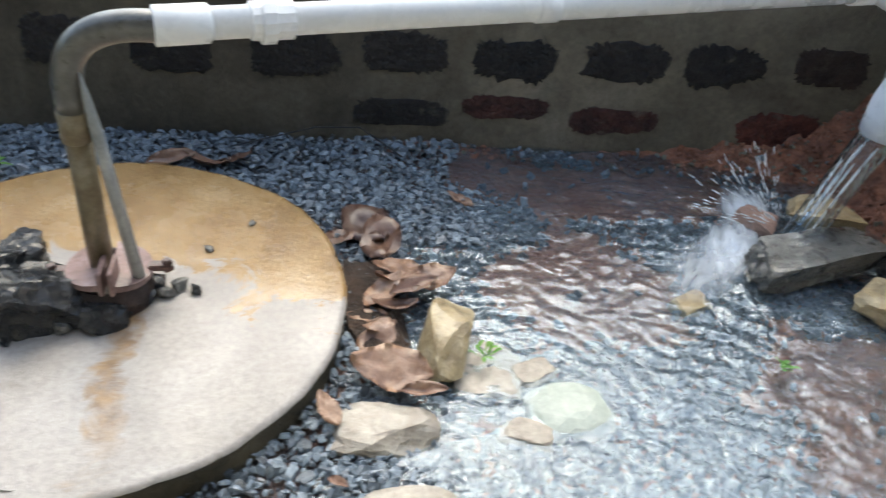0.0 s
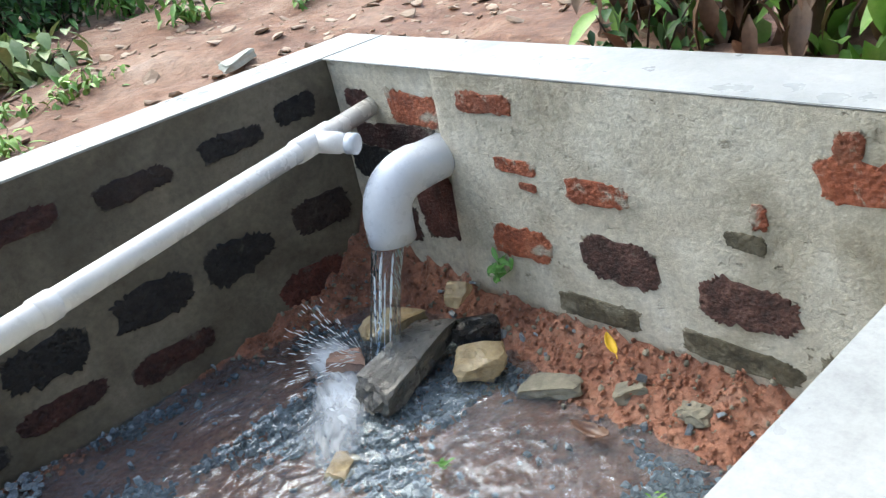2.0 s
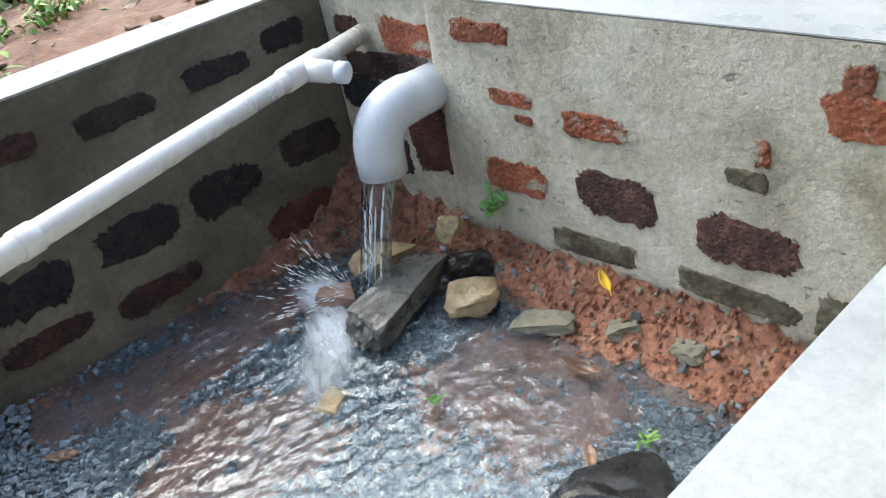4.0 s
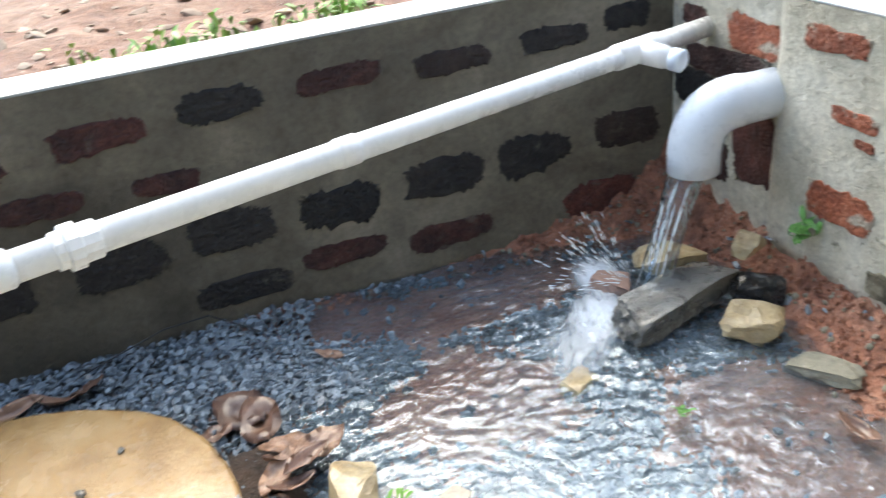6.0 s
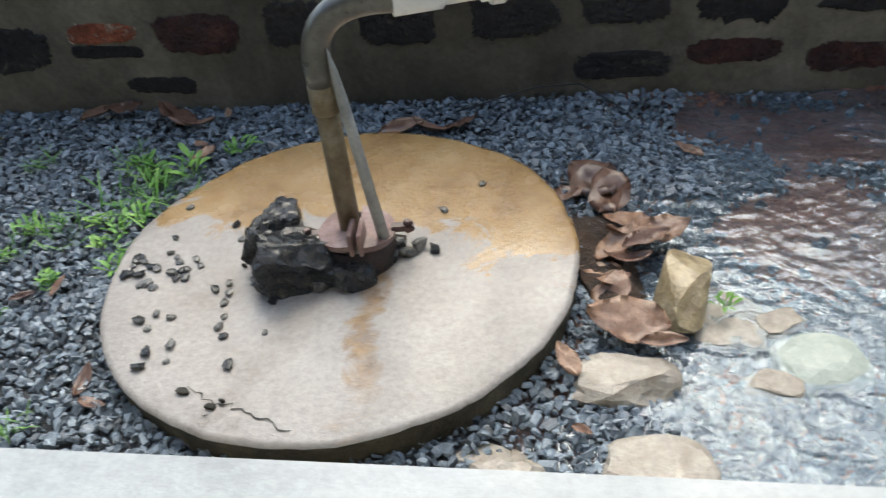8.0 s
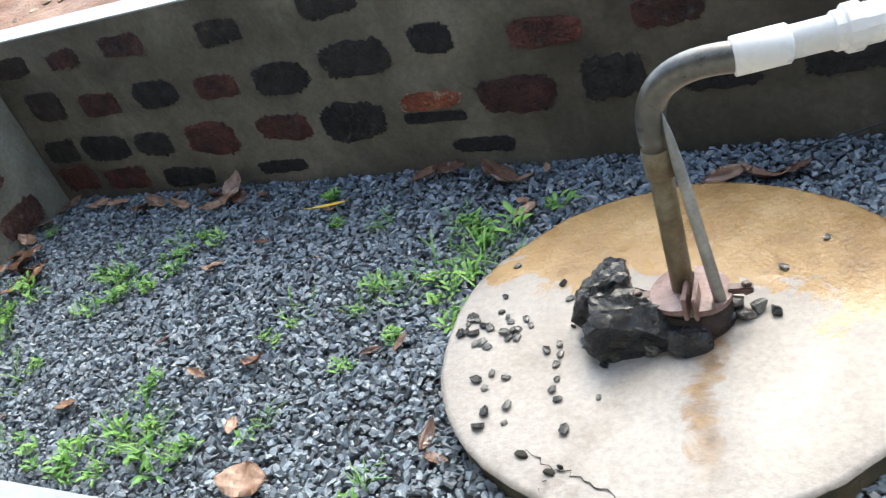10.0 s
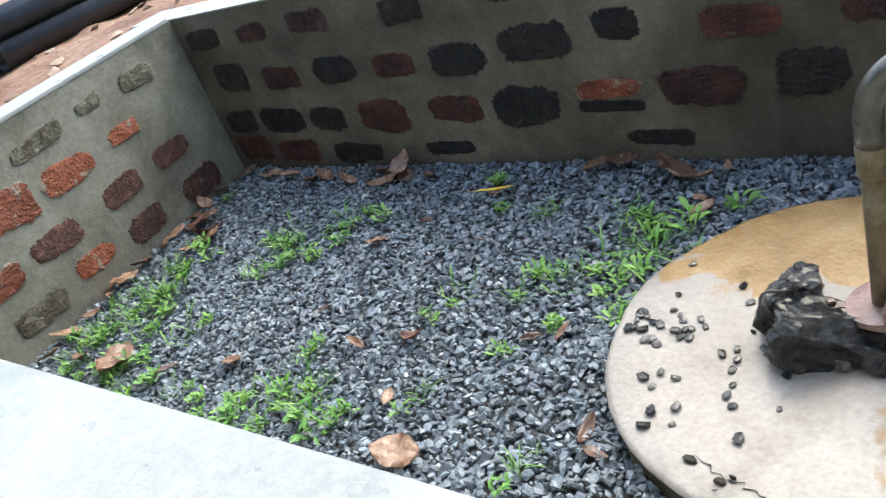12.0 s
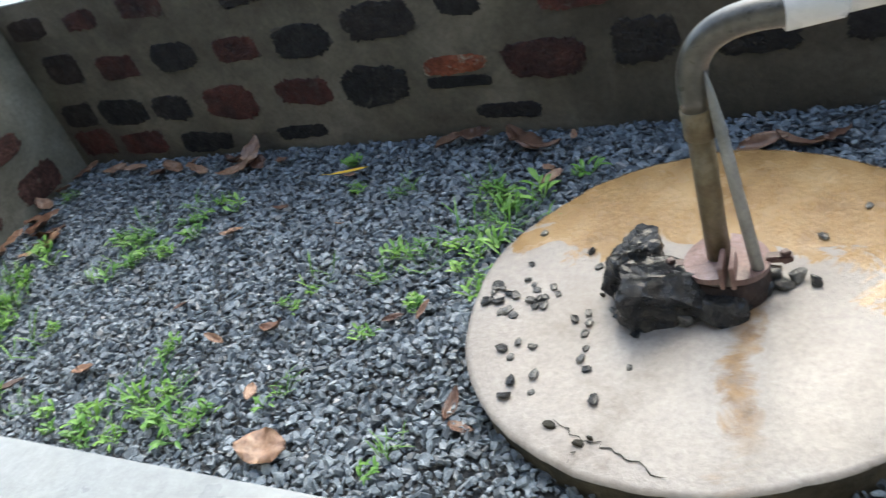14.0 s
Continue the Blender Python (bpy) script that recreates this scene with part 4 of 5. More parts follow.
rock("flat_stone", (0.09, 0.05, 0.04), 37, MORTAR_SHADED, pose(-0.1, -1.14, 0.018, 5, -20, -100), kind_label="lump of grey mortar fallen on the earth bank", rough=0.5, cut=4)
rock("flat_stone", (0.09, 0.06, 0.035), 38, TAN_ROCK, pose(-0.6, -0.61, -0.02, 0, 0, 30), kind_label="ochre stone sunk in the running water", rough=0.3, cut=4)
rock("flat_stone", (0.08, 0.06, 0.03), 39, PALE_ROCK, pose(-0.96, -0.825, -0.025, 0, 0, 30), kind_label="pale stone sunk in shallow water", rough=0.3, cut=4)
rock("flat_stone", (0.09, 0.06, 0.03), 40, PALE_ROCK, pose(-0.99, -0.97, -0.025, 0, 0, -20), kind_label="pale stone sunk in shallow water", rough=0.3, cut=4)
rock("flat_stone", (0.13, 0.16, 0.03), 41, PALE_ROCK, pose(-1.045, -0.81, -0.025, 0, 0, -10), kind_label="pale stone sunk in shallow water", rough=0.3, cut=4)
rock("rock", (0.22, 0.15, 0.06), 31, BLACK_ROCK, pose(-0.46, -1.22, -0.012, 0, 0, -35), kind_label="dark stone half sunk in the water by the parapet")
rock("stone_block", (0.19, 0.1, 0.1), 14, TAN_ROCK, pose(-1.12, -0.785, 0.015, 4, 0, 76), kind_label="tan sandstone block lying in the water's edge", rough=0.1)
rock("flat_stone", (0.16, 0.1, 0.045), 15, PALE_ROCK, pose(-1.23, -0.985, -0.01, 0, 0, -5), kind_label="pale flat stone among chips and dead leaves", rough=0.35, cut=3, flat=(0.65, 0.85))
rock("flat_stone", (0.15, 0.1, 0.05), 16, PALE_ROCK, pose(-1.19, -1.16, -0.014, 0, 0, 5), kind_label="pale flat stone among the chips", rough=0.35, cut=3, flat=(0.65, 0.85))
rock("flat_stone", (0.13, 0.09, 0.05), 17, PALE_ROCK, pose(-1.43, -1.17, -0.014, 0, 0, 15), kind_label="pale flat stone among the chips", rough=0.35, cut=3, flat=(0.65, 0.85))
rock("round_stone", (0.12, 0.105, 0.045), 18, WHITE_ROCK, pose(-0.905, -0.915, -0.032, 0, 0, 5), kind_label="greenish-white stone under shallow water", rough=0.2, cut=0, flat=(0.8, 0.97))
rock("rock", (0.11, 0.11, 0.115), 26, BLACK_ROCK, pose(-1.885, -0.725, 0.105, 6, 4, 10), sub=4, rough=0.42, cut=5, kind_label="wet black rock leaning on the well casing")
rock("rock", (0.155, 0.13, 0.105), 27, BLACK_ROCK, pose(-1.825, -0.79, 0.1, 0, 8, 15), sub=4, rough=0.42, cut=6, kind_label="wet black rock on the well cover")
rock("rock", (0.085, 0.06, 0.05), 23, BLACK_ROCK, pose(-1.715, -0.815, 0.08, 0, 0, 20), kind_label="small wet black rock below the well casing")
for n, (x, y, r) in enumerate([(-1.655, -0.715, 0.05), (-1.61, -0.71, 0.035), (-1.58, -0.72, 0.025), (-1.63, -0.735, 0.03), (-1.66, -0.75, 0.04), (-1.78, -0.83, 0.04), (-1.69, -0.79, 0.035)]):
    rock("rubble_stone", (r, r * 0.8, r * 0.7), 60 + n, GREY_ROCK if n % 2 else BLACK_ROCK, pose(x, y, DISC_TOP + r * 0.25, 0, 0, n * 50), sub=2, kind_label="broken grey stone chip beside the well casing", category="stone", group="rubble round the casing")


# ---- chips strewn on the cover ----
def pebbles():
    spots = [(-2.138, -0.574), (-2.011, -0.637), (-1.963, -0.822), (-1.984, -0.841), (-1.954, -0.848), (-1.955, -0.876), (-1.941, -0.914), (-1.943, -0.941), (-1.924, -0.964), (-2.076, -0.909), (-2.043, -0.917),
             (-2.101, -0.929), (-2.076, -0.949), (-2.055, -1.006), (-2.016, -0.987), (-2.007, -1.028), (-2.055, -1.043), (-1.851, -0.953), (-1.892, -1.032), (-1.981, -0.688), (-1.919, -0.811), (-2.129, -0.681),
             (-2.121, -0.73), (-1.861, -0.871), (-1.51, -0.5), (-1.58, -0.59)]
    rng = random.Random(12)
    spots += [(-2.19 + 0.09 * rng.random(), -0.84 + 0.1 * rng.random()) for _ in range(16)] + [(-2.1 + 0.06 * rng.random(), -0.81 + 0.06 * rng.random()) for _ in range(9)]
    meshes = []
    for k in range(5):
        ob = rock("pebble", (0.02, 0.015, 0.012), 80 + k, BLACK_ROCK if k % 2 else GREY_ROCK, pose(0, 0, 0), sub=1)
        meshes.append(ob.data)
        bpy.data.objects.remove(ob)
    for k, (x, y) in enumerate(spots):
        ob = new("pebble", meshes[k % 5])
        f = rng.uniform(0.75, 1.4)
        ob.matrix_basis = pose(x, y, DISC_TOP + 0.003 * f, rng.uniform(-20, 20), 0, rng.uniform(0, 360)) @ Matrix.Diagonal((f, f, f * 0.7, 1))
        tagged(ob, "small wet granite chip lying on the well cover", "pebble", "chips on the well cover")


pebbles()
MOSS = surface("black_moss", [(0.3, (0.012, 0.011, 0.008)), (0.7, (0.04, 0.035, 0.02))], 40, 120, 0.5, (0.6, 0.9), 0.8, 0.004)


def crack(points, width):
    verts, faces = [], []
    rng = random.Random(len(points))
    for k, (x, y) in enumerate(points):
        w = width * rng.uniform(0.5, 1.2) * (0.2 if k in (0, len(points) - 1) else 1)
        verts += [(x, y - w, DISC_TOP + 0.0022), (x + w * 0.3, y + w, DISC_TOP + 0.0022)]
    faces = [(2 * k, 2 * k + 2, 2 * k + 3, 2 * k + 1) for k in range(len(points) - 1)]
    ob = obj("crack", [(a - DISC.x, b - DISC.y, c) for a, b, c in verts], faces, MOSS, cover, False, "dark jagged crack")


def jag(a, b, n, amp, seed):
    rng = random.Random(seed)
    return [(a[0] + (b[0] - a[0]) * k / n + rng.uniform(-amp, amp), a[1] + (b[1] - a[1]) * k / n + rng.uniform(-amp, amp)) for k in range(n + 1)]


crack(jag((-1.945, -1.085), (-1.87, -1.125), 8, 0.005, 1) + jag((-1.86, -1.12), (-1.74, -1.17), 12, 0.005, 2), 0.0014)
crack(jag((-1.885, -1.12), (-1.9, -1.165), 5, 0.004, 3), 0.002)
for n, (x, y, r) in enumerate([(-1.95, -1.095, 0.026), (-1.89, -1.125, 0.02), (-1.875, -1.112, 0.013), (-1.95, -0.77, 0.01)]):
    rock("moss_tuft", (r * 1.05, r * 0.6, 0.009), 95 + n, MOSS, pose(x, y, DISC_TOP + 0.003, 0, 0, -15), sub=2, kind_label="black moss tuft on the cracked slab rim", category="moss")


# ---- leaves ----
def leaf_mesh(name, length, width, curl, fold, seed, material, wavy=0.1):
    """One leaf: pointed oval, folded along its midrib, curled along its length, with a short stalk and real thickness."""
    rng = random.Random(seed)
    nu, nv = 10, 6
    pts = []
    for i in range(nu + 1):
        u = i / nu
        half = width / 2 * (math.sin(math.pi * min(1, u * 0.96 + 0.02)) ** 0.75) * (1 - 0.25 * u)
        ang = curl * (u - 0.4)
        bx, bz = length * (math.sin(ang) / curl if abs(curl) > 0.01 else u - 0.4), length * ((1 - math.cos(ang)) / curl if abs(curl) > 0.01 else 0)
        for j in range(nv + 1):
            v = 2 * j / nv - 1
            z = bz + fold * abs(v) * half + wavy * width * 0.5 * fbm(u * 3.4 + seed, v * 2.2, seed)
            pts.append((bx, v * half * (1 - 0.25 * abs(fold)), z))
    k = nv + 1
    lift = min(p[2] for p in pts)
    pts = [(x, y, z - lift) for x, y, z in pts]
    top = [(i * k + j, (i + 1) * k + j, (i + 1) * k + j + 1, i * k + j + 1) for i in range(nu) for j in range(nv)]
    n = len(pts)
    under = [(x, y, z - 0.0008) for x, y, z in pts]
    faces = top + [tuple(n + a for a in reversed(f)) for f in top]
    rim = [j for j in range(k)] + [i * k + nv for i in range(1, nu + 1)] + [nu * k + j for j in range(nv - 1, -1, -1)] + [i * k for i in range(nu - 1, 0, -1)]
    faces += [(rim[a], rim[(a + 1) % len(rim)], n + rim[(a + 1) % len(rim)], n + rim[a]) for a in range(len(rim))]
    sv, sf = tube([pts[3], (pts[3][0] - length * 0.25, pts[3][1] + 0.004, pts[3][2] + 0.002)], [0.0012, 0.0008], 6)
    m = 2 * n
    faces += [tuple(m + a for a in f) for f in sf]
    me = bpy.data.meshes.new(name)
    me.from_pydata(pts + under + [tuple(v) for v in sv], [], faces)
    me.materials.append(material)
    me.shade_smooth()
    return me


LEAVES = [leaf_mesh("dry_leaf", 1.0, w, c, f, sd, DRY_LEAF, wv) for w, c, f, sd, wv in
          ((0.62, 0.5, 0.2, 1, 0.28), (0.72, 0.8, 0.18, 2, 0.3), (0.5, 0.5, 0.6, 3, 0.26), (0.78, 0.5, 0.08, 4, 0.34), (0.42, 1.5, 0.5, 5, 0.3))]
for me in LEAVES:
    me.transform(Matrix.Scale(0.1, 4))


def dry(rows, label, group, seed):
    rng = random.Random(seed)
    for n, (x, y, size, z) in enumerate(rows):
        ob = new("dry_leaf", LEAVES[rng.randrange(5)])
        ob.matrix_basis = pose(x, y, z, rng.uniform(-22, 22), rng.uniform(-22, 22), rng.uniform(0, 360)) @ Matrix.Scale(size / 0.085, 4)
        tagged(ob, label, "leaf", group)


dry([(-3.41, -0.15, 0.11, 0.005), (-3.45, -0.1, 0.1, 0.02), (-3.59, -0.13, 0.08, 0.005), (-3.38, -0.09, 0.12, 0.01), (-3.78, -0.14, 0.09, 0.005), (-3.17, -0.49, 0.06, 0.005),
     (-2.745, -0.86, 0.1, 0.005), (-3.235, -1.048, 0.08, 0.005), (-3.94, -0.52, 0.12, 0.005), (-4.0, -0.5, 0.1, 0.01), (-4.1, -0.44, 0.12, 0.005), (-3.66, -1.136, 0.14, 0.01), (-4.13, -0.85, 0.09, 0.005), (-2.62, -0.06, 0.1, 0.005),
     (-2.56, -0.055, 0.09, 0.015), (-2.37, -0.1, 0.13, 0.01), (-2.3, -0.13, 0.09, 0.01), (-2.235, -0.265, 0.06, 0.005), (-2.26, -0.23, 0.05, 0.005), (-2.53, -1.19, 0.1, 0.005)],
    "curled brown dead leaf lying on wet granite chips", "dead leaves on the chips", 5)
dry([(-2.185, -1.04, 0.07, 0.005), (-2.15, -1.08, 0.05, 0.005), (-2.89, -0.91, 0.05, 0.005), (-3.05, -0.37, 0.045, 0.005), (-2.675, -1.05, 0.045, 0.005), (-2.44, -0.81, 0.045, 0.005), (-4.0, -0.6, 0.05, 0.005),
     (-2.37, -0.78, 0.045, 0.005), (-3.84, -1.16, 0.1, 0.005), (-3.44, -1.13, 0.06, 0.005), (-2.24, -0.07, 0.05, 0.005), (-1.06, -0.275, 0.06, -0.01), (-1.3, -1.1, 0.04, 0.005),
     (-0.235, -1.005, 0.085, 0.0), (-2.9, -0.21, 0.03, 0.005), (-2.8, -0.45, 0.03, 0.005), (-3.1, -0.8, 0.035, 0.005), (-0.43, -1.17, 0.05, 0.01)], "small curled brown dead leaf on the chips", "dead leaves on the chips", 6)
dry([(-1.27, -0.44, 0.13, 0.012), (-1.24, -0.5, 0.12, 0.02), (-1.33, -0.47, 0.07, 0.01)], "broad pale brown dead leaf lying flat beside the cover", "dead leaves heaped by the cover", 12)
dry([(-1.76, -0.17, 0.1, 0.0), (-1.68, -0.175, 0.12, 0.005), (-1.61, -0.165, 0.08, 0.0),
     (-1.2, -0.59, 0.11, 0.02), (-1.16, -0.62, 0.1, 0.02), (-1.22, -0.63, 0.1, 0.03), (-1.24, -0.67, 0.09, 0.02), (-1.19, -0.67, 0.1, 0.035), (-1.21, -0.71, 0.09, 0.03), (-1.26, -0.72, 0.07, 0.01), (-1.24, -0.76, 0.07, 0.02),
     (-1.25, -0.8, 0.09, 0.01), (-1.21, -0.87, 0.13, 0.015), (-1.17, -0.92, 0.07, 0.02), (-1.32, -0.97, 0.06, 0.02)],
    "wet brown dead leaf heaped against the well cover", "dead leaves heaped by the cover", 7)
rng_l = random.Random(77)
dry([(-4.27 + 0.24 * k / 11 + rng_l.uniform(0.0, 0.05), -0.12 - 1.05 * k / 11, rng_l.uniform(0.05, 0.1), 0.006) for k in range(12)], "brown dead leaf drifted against the pit wall", "dead leaves along the walls", 8)
dry([(-4.2 + 1.0 * k / 7 + rng_l.uniform(-0.04, 0.04), -0.06 - 0.05 * rng_l.random(), rng_l.uniform(0.05, 0.09), 0.006) for k in range(8)], "brown dead leaf drifted against the pit wall", "dead leaves along the walls", 9)
HUMUS = surface("leaf_mould", [(0.3, (0.02, 0.012, 0.008)), (0.7, (0.08, 0.045, 0.025))], 30, 120, 0.6, (0.4, 0.8), 1.0, 0.008)
rock("leaf_mould", (0.12, 0.42, 0.05), 33, HUMUS, pose(-1.255, -0.7, -0.005, 0, 0, 8), kind_label="dark rotten leaf mould heaped by the well cover", category="debris")
y_leaf = new("yellow_leaf", leaf_mesh("yellow_leaf", 0.06, 0.03, 1.2, 0.4, 9, YELLOW))
y_leaf.matrix_basis = pose(-0.07, -0.93, 0.085, 10, -20, 60)
tagged(y_leaf, "fresh yellow fallen leaf on the red earth bank", "leaf")
y_stick = new("yellow_leaf", leaf_mesh("yellow_leaf", 0.13, 0.02, 0.3, 0.5, 10, YELLOW))
y_stick.matrix_basis = pose(-2.92, -0.2, 0.01, 0, 0, 12)
tagged(y_stick, "narrow yellow leaf lying on the chips", "leaf")


# ---- weeds ----
def weed_mesh(seed, leaves, size, grass):
    rng = random.Random(seed)
    verts, faces = [Vector((0, 0, -0.01))], []
    for k in range(leaves):
        yaw, tilt = rng.uniform(0, 2 * math.pi), rng.uniform(0.15, 1.1) if not grass else rng.uniform(0.6, 1.35)
        ln, wd = size * rng.uniform(0.5, 1.1), size * (rng.uniform(0.2, 0.34) if not grass else 0.07)
        if grass:
            ln *= 1.5
        root = Vector((rng.uniform(-1, 1) * size * 0.7, rng.uniform(-1, 1) * size * 0.7, rng.uniform(0, 0.5) * size * (not grass)))
        d = Vector((math.cos(yaw), math.sin(yaw), 0))
        side = Vector((-d.y, d.x, 0))
        b = len(verts)
        n = 4
        for i in range(n + 1):
            u = i / n
            half = wd / 2 * math.sin(math.pi * (0.08 + 0.9 * u)) ** 0.8
            a = tilt - 0.9 * u
            c = root + d * ln * u * math.cos(tilt * 0.8) + Vector((0, 0, ln * (u * math.sin(tilt) - 0.35 * u * u)))
            verts += [c - side * half + Vector((0, 0, half * 0.4)), c, c + side * half + Vector((0, 0, half * 0.4))]
        for i in range(n):
            q = b + 3 * i
            faces += [(q, q + 3, q + 4, q + 1), (q + 1, q + 4, q + 5, q + 2)]
        faces += [(0, b, b + 1), (0, b + 1, b + 2)]
    me = bpy.data.meshes.new("weed")
    me.from_pydata([tuple(v) for v in verts], [], faces)
    me.materials.append(GREEN_LEAF)
    me.shade_smooth()
    return me


WEEDS = [weed_mesh(k, n, sz, g) for k, (n, sz, g) in enumerate(((13, 0.035, False), (18, 0.03, False), (10, 0.042, False), (16, 0.045, True), (22, 0.028, False), (12, 0.06, True)))]


def weeds(spots, seed, low=0.6, high=1.05):
    rng = random.Random(seed)
    for x, y in [p for p in spots for _ in range(2 if low == 0.6 else 1)]:
        k = rng.randrange(6)
        ob = new("weed", WEEDS[k])
        ob.matrix_basis = pose(x + rng.gauss(0, 0.03), y + rng.gauss(0, 0.025), 0.002, 0, 0, rng.uniform(0, 360)) @ Matrix.Scale(rng.uniform(low, high), 4)
        tagged(ob, "small tuft of grass growing through the chips" if k in (3, 5) else "small bright green weed growing through the chips", "weed", "weeds among the chips")


weeds([(-4.1, -0.25), (-3.46, -0.55), (-3.6, -0.5), (-3.52, -0.68), (-3.37, -0.45), (-3.88, -0.79), (-3.7, -0.97), (-3.88, -1.03), (-3.87, -0.72), (-3.88, -1.14), (-3.67, -1.18), (-3.5, -1.21),
       (-3.05, -1.13), (-2.96, -1.13), (-2.88, -1.05), (-2.87, -1.18), (-3.21, -1.17), (-2.6, -1.06), (-2.49, -0.84), (-2.53, -0.66), (-2.7, -0.7), (-2.83, -0.27), (-2.68, -0.29)], 1)
weeds([(-2.56, -0.6), (-2.45, -0.55), (-2.3, -0.4), (-2.36, -0.36), (-2.31, -0.52), (-2.32, -0.55), (-2.3, -0.67), (-2.24, -1.2), (-3.23, -0.31), (-2.92, -0.14), (-2.73, -0.79), (-3.01, -0.94), (-2.76, -1.12), (-2.4, -0.72),
       (-2.15, -0.24), (-3.6, -1.1), (-3.75, -1.1), (-3.3, -1.2)], 2)
weeds([(-3.62, -0.5), (-3.5, -0.5), (-3.46, -0.62), (-3.85, -0.85), (-3.85, -1.02), (-3.9, -1.1), (-3.05, -1.18), (-2.95, -1.18), (-2.25, -0.36), (-2.3, -0.38), (-2.36, -0.34), (-2.38, -0.48), (-2.27, -0.58)], 3, 0.8, 1.4)
weeds([(-1.3, -0.39), (-0.43, -0.85), (-0.3, -1.21), (-1.07, -0.86)], 4, 0.5, 0.7)
for seed, (x0, x1, y0, y1, n) in enumerate(((-3.95, -3.45, -1.25, -0.9, 20), (-3.65, -3.35, -0.72, -0.38, 9), (-3.15, -2.8, -1.22, -1.03, 10), (-2.42, -2.24, -0.65, -0.32, 10), (-4.0, -3.8, -0.9, -0.55, 12), (-4.0, -3.7, -1.2, -0.8, 14), (-3.6, -3.3, -0.6, -0.35, 6))):
    rng_w = random.Random(50 + seed)
    weeds([(rng_w.uniform(x0, x1), rng_w.uniform(y0, y1)) for _ in range(n)], 60 + seed, 0.7, 1.2)
wall_weed = new("weed", WEEDS[0])
wall_weed.matrix_basis = pose(-0.03, -0.575, 0.15, 0, -35, 10) @ Matrix.Scale(1.4, 4)
tagged(wall_weed, "small green weed rooted at the foot of the wall", "weed")

# a thin black wire on the wet earth by the far wall
wire = tagged(new("wire"), "thin black wire lying on the earth", "wire")
obj("strand", *tube([(-1.62, -0.1, 0.01), (-1.52, -0.06, 0.02), (-1.42, -0.03, 0.035), (-1.31, -0.02, 0.035), (-1.25, -0.06, 0.015), (-1.2, -0.1, 0.0)], [0.002] * 6, 6), BLACK_PLASTIC, wire, True)


# ---- running water: the jet, foam where it lands, thrown drops ----
def stream():
    rng = random.Random(3)
    top = tagged(new("water_jet"), "clear water falling from the elbow onto the stone", "water", kind="structure")
    rings, segs = 26, 36
    verts, faces = [], []
    for i in range(rings + 1):
        u = i / rings
        cx, cy, cz = -0.2 - 0.13 * u ** 0.9, -0.392 - 0.06 * u, 0.288 - 0.245 * u
        for k in range(segs):
            a = 2 * math.pi * k / segs
            r = (0.043 - 0.014 * u + 0.012 * u * u) * (1 + 0.22 * noise.noise(Vector((math.cos(a) * 2.2, math.sin(a) * 2.2, u * 0.7))) + 0.1 * noise.noise(Vector((math.cos(a) * 6, math.sin(a) * 6, u * 1.0))))
            verts.append((cx + r * math.cos(a), cy + r * 0.85 * math.sin(a), cz))
    faces = [(i * segs + k, i * segs + (k + 1) % segs, (i + 1) * segs + (k + 1) % segs, (i + 1) * segs + k) for i in range(rings) for k in range(segs)]
    obj("stream", verts, faces, JET, top, True)
    for n in range(6):
        a, r = rng.uniform(0, 6.28), rng.uniform(0.2, 0.98)
        u0, u1 = rng.uniform(0, 0.35), rng.uniform(0.6, 1.0)
        pts = []
        for k in range(9):
            u = u0 + (u1 - u0) * k / 8
            rr = r * (0.042 - 0.014 * u)
            pts.append((-0.2 - 0.13 * u ** 0.9 + rr * math.cos(a), -0.392 - 0.06 * u + rr * 0.85 * math.sin(a), 0.288 - 0.245 * u))
        obj("strand", *tube(pts, [0.0006] + [rng.uniform(0.0008, 0.0034) for _ in range(7)] + [0.0006], 7), FOAM_SOLID, top, True, "white aerated strand")


def foam_material(name, reach, solid):
    m = bpy.data.materials.new(name)
    m.use_nodes = True
    nt = m.node_tree
    p = nt.nodes["Principled BSDF"]
    p.inputs["Base Color"].default_value, p.inputs["Roughness"].default_value = (0.78, 0.83, 0.88, 1), 0.3
    vec = nt.nodes.new("ShaderNodeTexCoord").outputs["Object"]
    sep = nt.nodes.new("ShaderNodeSeparateXYZ")
    nt.links.new(vec, sep.inputs[0])
    rad = math_node(nt, "SQRT", math_node(nt, "ADD", math_node(nt, "POWER", sep.outputs[0], 2.0), math_node(nt, "POWER", math_node(nt, "MULTIPLY", sep.outputs[1], 2.0), 2.0)))
    fade = math_node(nt, "SUBTRACT", 1.0, math_node(nt, "DIVIDE", rad, reach), True)
    st = nt.nodes.new("ShaderNodeMapping")
    st.inputs["Scale"].default_value = (0.5, 1.6, 1)
    nt.links.new(vec, st.inputs[0])
    streak = noise_tex(nt, st.outputs[0], 11, 3, 0.5, 1.2)
    f = ramp(nt, math_node(nt, "MULTIPLY", math_node(nt, "ADD", streak, 0.15), math_node(nt, "POWER", fade, 0.7)), [(0.2, (0, 0, 0)), (0.55, (solid,) * 3)])
    nt.links.new(f, p.inputs["Alpha"])
    return m


FOAM_SOLID = surface("aerated_water", [(0.3, (0.75, 0.8, 0.84)), (0.7, (0.85, 0.88, 0.9))], 60, 160, 0.1, (0.2, 0.4), 0.2, 0.001)


